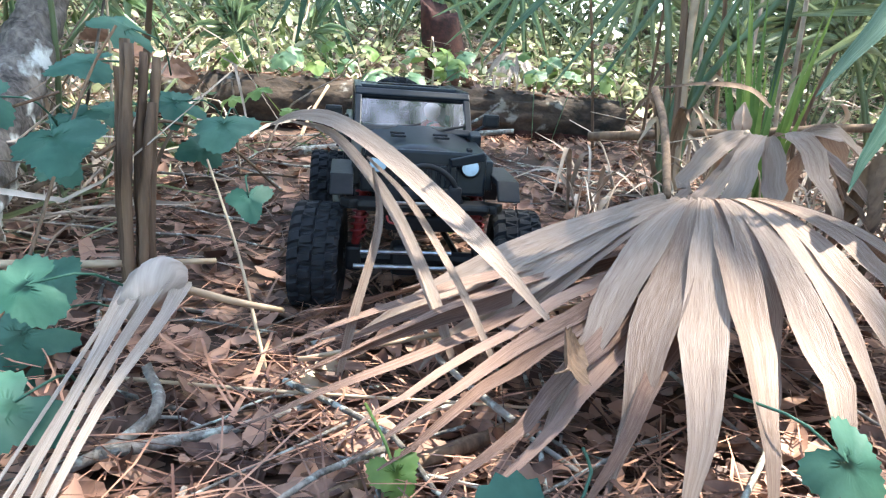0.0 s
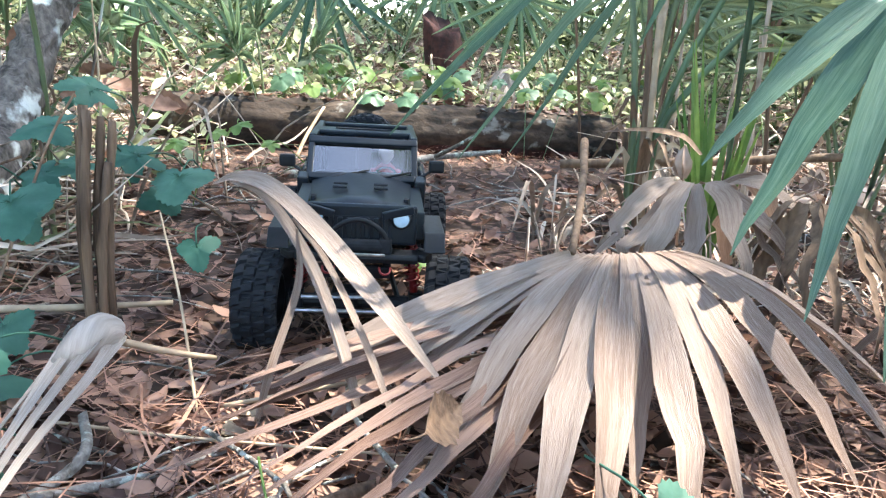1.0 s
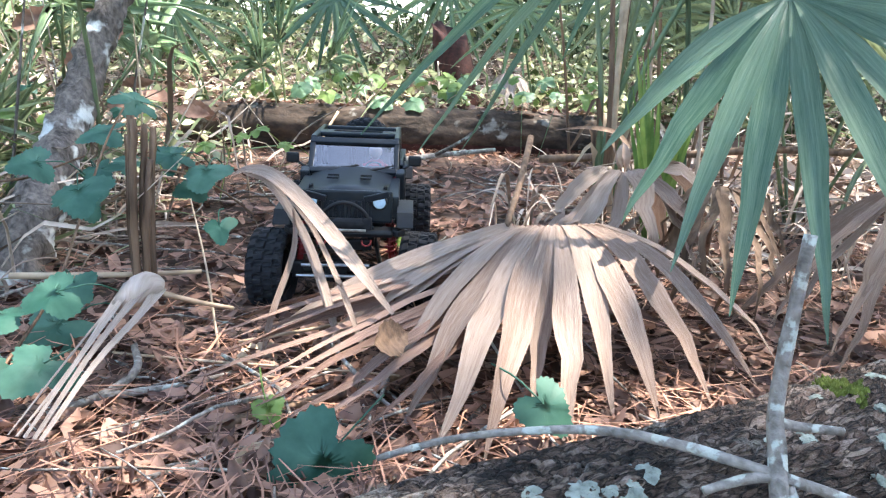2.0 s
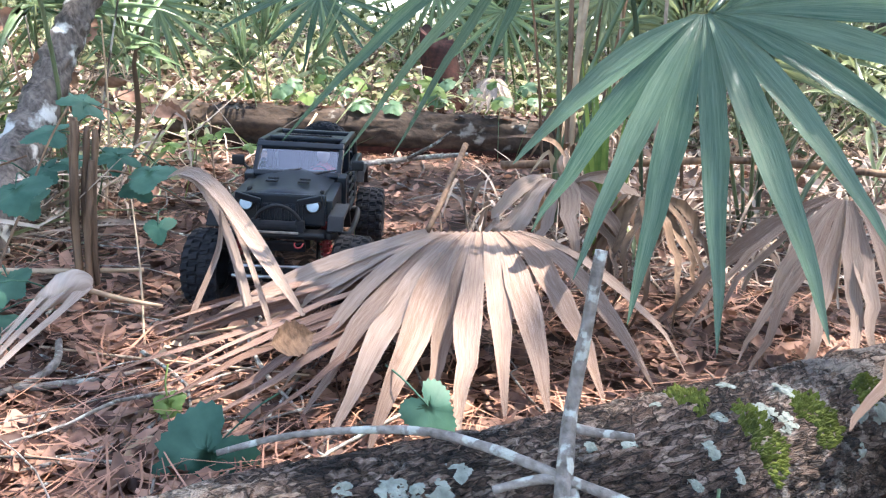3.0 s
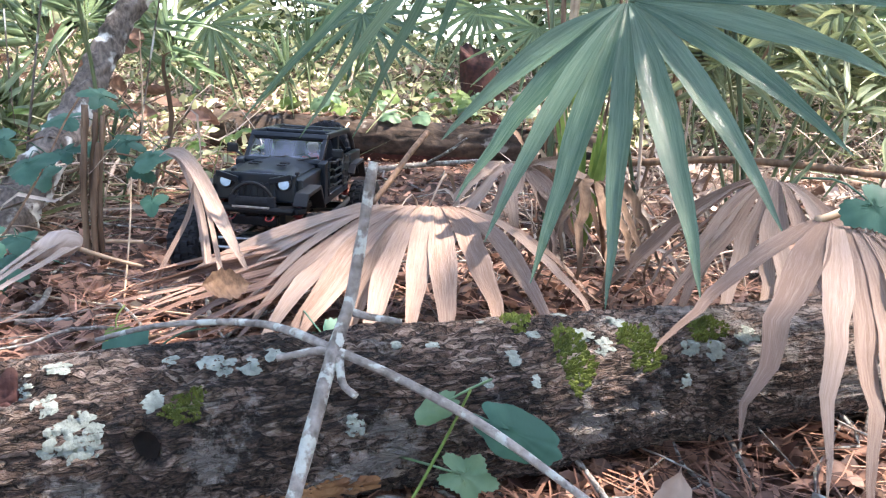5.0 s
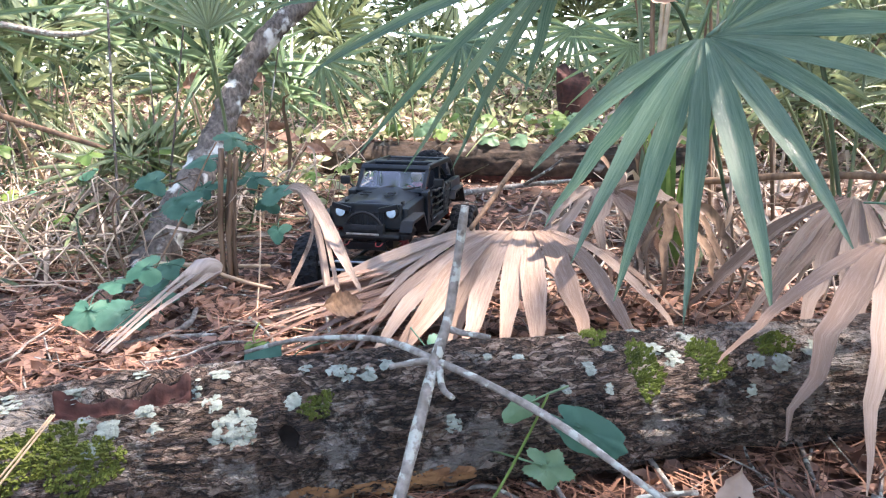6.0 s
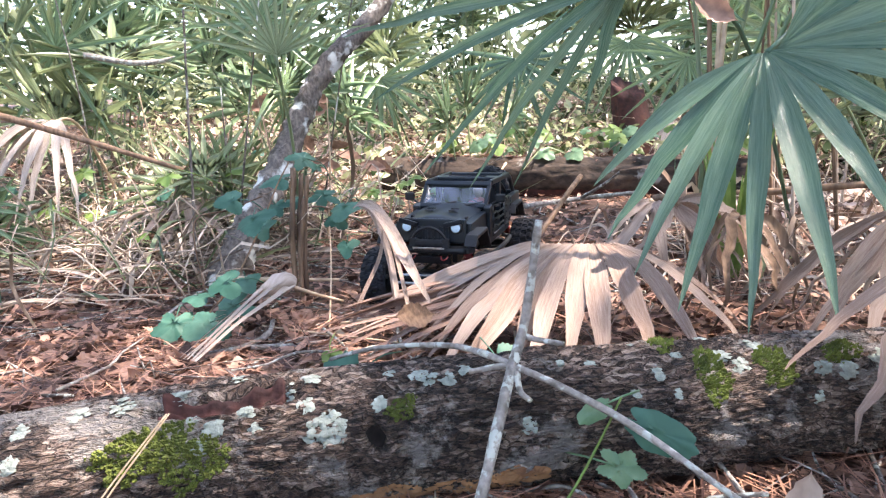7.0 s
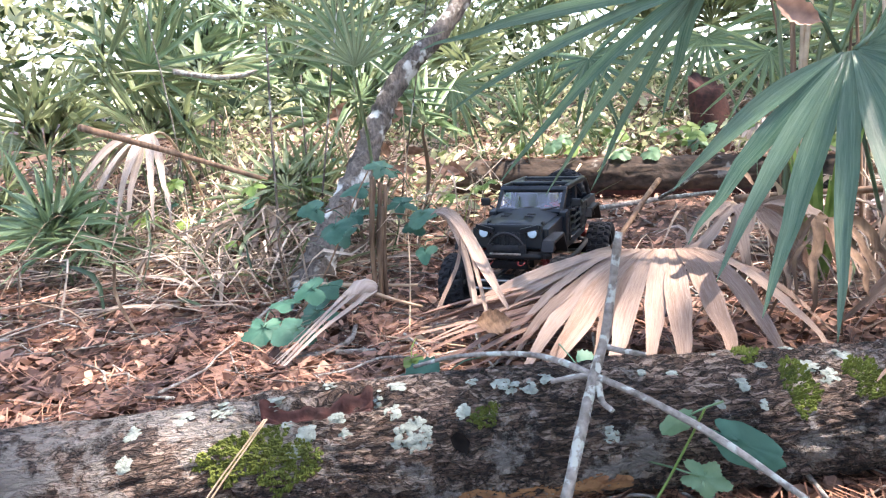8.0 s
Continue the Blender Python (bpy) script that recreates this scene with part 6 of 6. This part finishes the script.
def leaf_at(name, label, place, size, tip, face, mat, lobes=5, cup=0.35, category="leaf", parent=None, seed=0.0, notch=0.28, stalk=0.05, slim=1.0):
    """A leaf whose tip points towards tip and whose upper side looks towards face."""
    s = Soup()
    lobed_leaf(s, lobes, size, cup, 0.012 if lobes == 1 else 0.08, seed=seed, notch=notch, slim=slim)
    stem = Soup() if parent is None else s
    tube(stem, bezier([(-0.1 * size, 0, 0), (-0.6 * size, 0, -0.1 * size), (-0.6 * size - stalk * 0.6, 0, -0.3 * size - stalk * 0.6)], 6), (0.0012, 0.0014), 5)
    up = Vector(face).normalized()
    ahead = Vector(tip) - up * up.dot(Vector(tip))
    ahead.normalize()
    m = Matrix((ahead, up.cross(ahead), up)).transposed().to_4x4()
    m.translation = Vector(place)
    ob = new(name, s.mesh(name, mat))
    ob.matrix_basis = m
    if parent is not None:
        ob.parent = parent
        ob.matrix_basis = parent.matrix_basis.inverted() @ m
        return ob
    part("leaf_stem", stem, mat, ob)
    return tagged(ob, label, category)


def build_vine():
    root = thing("vine", "climbing vine with lobed blue-green leaves around a dead stalk", "vine", where=pose(-0.40, 0.9, 0))
    o = np.array((-0.40, 0.9, 0))
    for pts in (((-0.34, 0.60, 0.02), (-0.36, 0.75, 0.10), (-0.40, 0.88, 0.20), (-0.40, 0.95, 0.30), (-0.38, 0.98, 0.36)),
                ((-0.40, 0.95, 0.20), (-0.36, 1.04, 0.24), (-0.30, 1.12, 0.20), (-0.26, 1.2, 0.13)),
                ((-0.52, 0.80, 0.03), (-0.54, 0.80, 0.22), (-0.48, 0.86, 0.25), (-0.42, 0.92, 0.28))):
        s = Soup()
        tube(s, bezier([np.array(p) - o for p in pts], 24), (0.0028, 0.0018), 6)
        part("stem", s, BROWN_STALK, root)
    spots = (((-0.437, 1.09, 0.36), 0.105), ((-0.426, 0.979, 0.314), 0.10), ((-0.371, 0.838, 0.235), 0.125), ((-0.366, 1.082, 0.262), 0.10), ((-0.284, 1.066, 0.236), 0.115),
             ((-0.215, 0.99, 0.155), 0.07), ((-0.36, 0.74, 0.045), 0.13), ((-0.30, 0.68, 0.125), 0.10), ((-0.345, 0.78, 0.10), 0.08), ((-0.355, 0.58, 0.05), 0.12),
             ((-0.47, 0.86, 0.274), 0.09), ((-0.41, 0.90, 0.20), 0.09), ((-0.46, 1.0, 0.24), 0.09), ((-0.37, 0.66, 0.09), 0.09), ((-0.33, 1.09, 0.20), 0.08), ((-0.44, 1.05, 0.25), 0.08), ((-0.225, 0.56, 0.075), 0.11))
    for k, (p, size) in enumerate(spots):
        leaf_at("leaf", "", p, size * 0.9, (rng.normal(0, 0.8), -0.7 + rng.normal(0, 0.3), -0.35), (0.25 + rng.normal(0, 0.22), -0.55 + rng.normal(0, 0.2), 0.8), VINE_LEAF, 3 if k % 3 else 5, 0.3,
                parent=root, seed=k * 2.3, notch=0.36)


build_vine()
for k, (p, size) in enumerate((((-0.485, 1.66, 0.245), 0.07), ((-0.56, 1.7, 0.22), 0.06), ((-0.62, 1.62, 0.20), 0.06), ((-0.43, 1.72, 0.20), 0.05), ((-0.9, 1.0, 0.31), 0.09), ((-0.05, 1.55, 0.07), 0.06), ((0.02, 1.35, 0.06), 0.05))):
    leaf_at("seedling_leaf", "bright yellow-green leaf on a thin stalk", p, size, (rng.normal(), rng.normal(), -0.2), (rng.normal(0, 0.3), -0.4, 0.9), YELLOW_LEAF, 5, 0.4, seed=k + 30.0, stalk=p[2] - 0.05)
r = np.random.default_rng(77)
for k in range(22):
    p = (r.uniform(-1.7, -0.72), r.uniform(0.85, 1.7), r.uniform(0.08, 0.34))
    leaf_at("seedling_leaf", "yellow-green lobed seedling leaf under the palmettos", p, r.uniform(0.05, 0.10), (r.normal(), r.normal(), -0.2), (r.normal(0.2, 0.3), -0.4, 0.9), YELLOW_LEAF if k % 3 else VINE_LEAF, 5 if k % 2 else 3, 0.4, seed=k + 80.0, stalk=p[2] - 0.03)
for k in range(26):
    x = r.uniform(-1.15, 0.35)
    p = (x, 2.83 + 0.3 * x + r.uniform(-0.06, 0.35), r.uniform(0.25, 0.36))
    leaf_at("seedling_leaf", "light yellow-green seedling leaf behind the old log", p, r.uniform(0.06, 0.11), (r.normal(), r.normal(), -0.2), (r.normal(0, 0.3), -0.6, 0.8), (YELLOW_LEAF, PALE_LEAF)[k % 2], (3, 5, 1)[k % 3], 0.4,
            seed=k + 120.0, stalk=p[2] - 0.05)
CAMERA_SIDE = (0.30, -0.80, 0.52)
for k, (p, size, tip, lobes, slim, mat, label) in enumerate((
        ((0.174, 0.510, 0.036), 0.130, (-0.5, -0.6, -0.6), 3, 0.95, VINE_LEAF, "teal lobed leaf growing through the litter"),
        ((0.405, 0.640, 0.075), 0.080, (0.7, -0.4, -0.3), 3, 0.9, VINE_LEAF, "dark green broad leaf beside the dead palm leaf"),
        ((0.742, 0.364, 0.150), 0.084, (0.71, 0.48, -0.50), 1, 0.52, VINE_LEAF, "smooth oval green leaf beside the bare sapling"),
        ((0.700, 0.366, 0.098), 0.058, (0.75, 0.45, -0.35), 5, 0.70, PALE_LEAF, "ragged eaten pale green leaf before the log"),
        ((0.676, 0.352, 0.165), 0.045, (-0.6, -0.5, -0.4), 1, 0.5, PALE_LEAF, "small pale green leaf before the log"),
        ((1.040, 0.735, 0.312), 0.078, (0.7, -0.5, -0.2), 3, 0.9, VINE_LEAF, "teal lobed leaf over the dead palm leaf"),
        ((1.07, 0.47, 0.07), 0.05, (-0.5, -0.5, -0.2), 3, 0.9, YELLOW_LEAF, "light green seedling leaf before the log"),
        ((0.07, 0.60, 0.04), 0.05, (0.4, -0.6, -0.2), 3, 0.9, YELLOW_LEAF, "light green seedling leaf in the litter"))):
    leaf_at("broad_leaf", label, p, size, tip, CAMERA_SIDE, mat, lobes, 0.3, seed=k + 50.0, notch=0.06 if lobes == 1 else 0.24 if k == 3 else 0.12 if k == 0 else 0.3, slim=slim)
stick("leaf_stalk", "thin green stalk of the leaves before the log", [(0.62, 0.30, 0.0), (0.655, 0.34, 0.07), (0.68, 0.36, 0.13), (0.70, 0.365, 0.18)], (0.002, 0.0012), YELLOW_LEAF, "stalk")


dry_leaf("brown_leaf", "curled red-brown dead leaf on the palm leaf", (0.195, 0.695, 0.112), 0.10, (60, 10, 80), BROWN_STALK)
dry_leaf("pale_leaf", "pale tan dead leaf on the litter", (-0.04, 0.797, 0.015), 0.09, (20, 0, 60), STRAW)
dry_leaf("upright_leaf", "upright dry tan leaf before the log", (0.87, 0.50, 0.03), 0.09, (20, -70, 80), FUNGUS)
dry_leaf("upright_leaf", "upright dry brown leaf before the log", (0.76, 0.33, 0.06), 0.08, (0, -75, 120), LITTER)
dry_leaf("pale_leaf", "long pale dead leaf strap", (0.09, 0.53, 0.02), 0.07, (20, -10, 60), STRAW)
for k, (p, size) in enumerate((((-0.83, 1.75, 0.30), 0.13), ((-0.76, 1.80, 0.26), 0.11), ((-0.90, 1.70, 0.27), 0.12))):
    dry_leaf("hanging_leaf", "curled orange-brown dead leaf caught by the tree", p, size, (20 + 20 * k, 10, 20 * k), LITTER, 0.7)


def build_pod():
    """A dead leaf curled up into a cone on its stalk."""
    s = Soup()
    for k in range(5):
        a = 1.25 * k
        pts = bezier([(0.0, 0.0, 0.0), (0.016 * math.cos(a), 0.016 * math.sin(a), -0.03), (0.020 * math.cos(a + 0.4), 0.020 * math.sin(a + 0.4), -0.06), (0.010 * math.cos(a + 0.8), 0.010 * math.sin(a + 0.8), -0.09)], 9)
        ribbon(s, pts, np.array([(math.cos(a), math.sin(a), 0.2)] * 9), np.interp(np.linspace(0, 1, 9), (0, 0.5, 1), (0.006, 0.030, 0.010)), 0.2, 3, k * 0.3)
    tube(s, bezier([(0, 0, 0), (0.01, 0.02, -0.12), (0.02, 0.05, -0.29)], 8), (0.003, 0.004), 6)
    ob = new("curled_leaf", s.mesh("curled_leaf", FUNGUS))
    ob.matrix_basis = pose(0.475, 1.42, 0.30) @ Matrix.Scale(0.65, 4)
    tagged(ob, "curled tan dead leaf standing behind the palm leaf", "leaf")


build_pod()
dry_leaf("hanging_leaf", "red-brown dead leaf hanging among the green palm leaves", (0.685, 0.79, 0.612), 0.07, (80, 30, 20), LITTER, 0.5)
s = Soup()
pts = bezier([(0.33, 1.40, 0.315), (0.40, 1.36, 0.328), (0.455, 1.325, 0.325), (0.485, 1.30, 0.30)], 14)
ribbon(s, pts, np.array([(0.1, -0.6, 0.8)] * 14), np.interp(np.linspace(0, 1, 14), (0, 0.5, 1), (0.004, 0.016, 0.006)), 0.25, 3)
tagged(new("dead_strap", s.mesh("dead_strap", BROWN_STALK)), "dark red-brown dead strap lying over the palm leaf", "dead leaf")
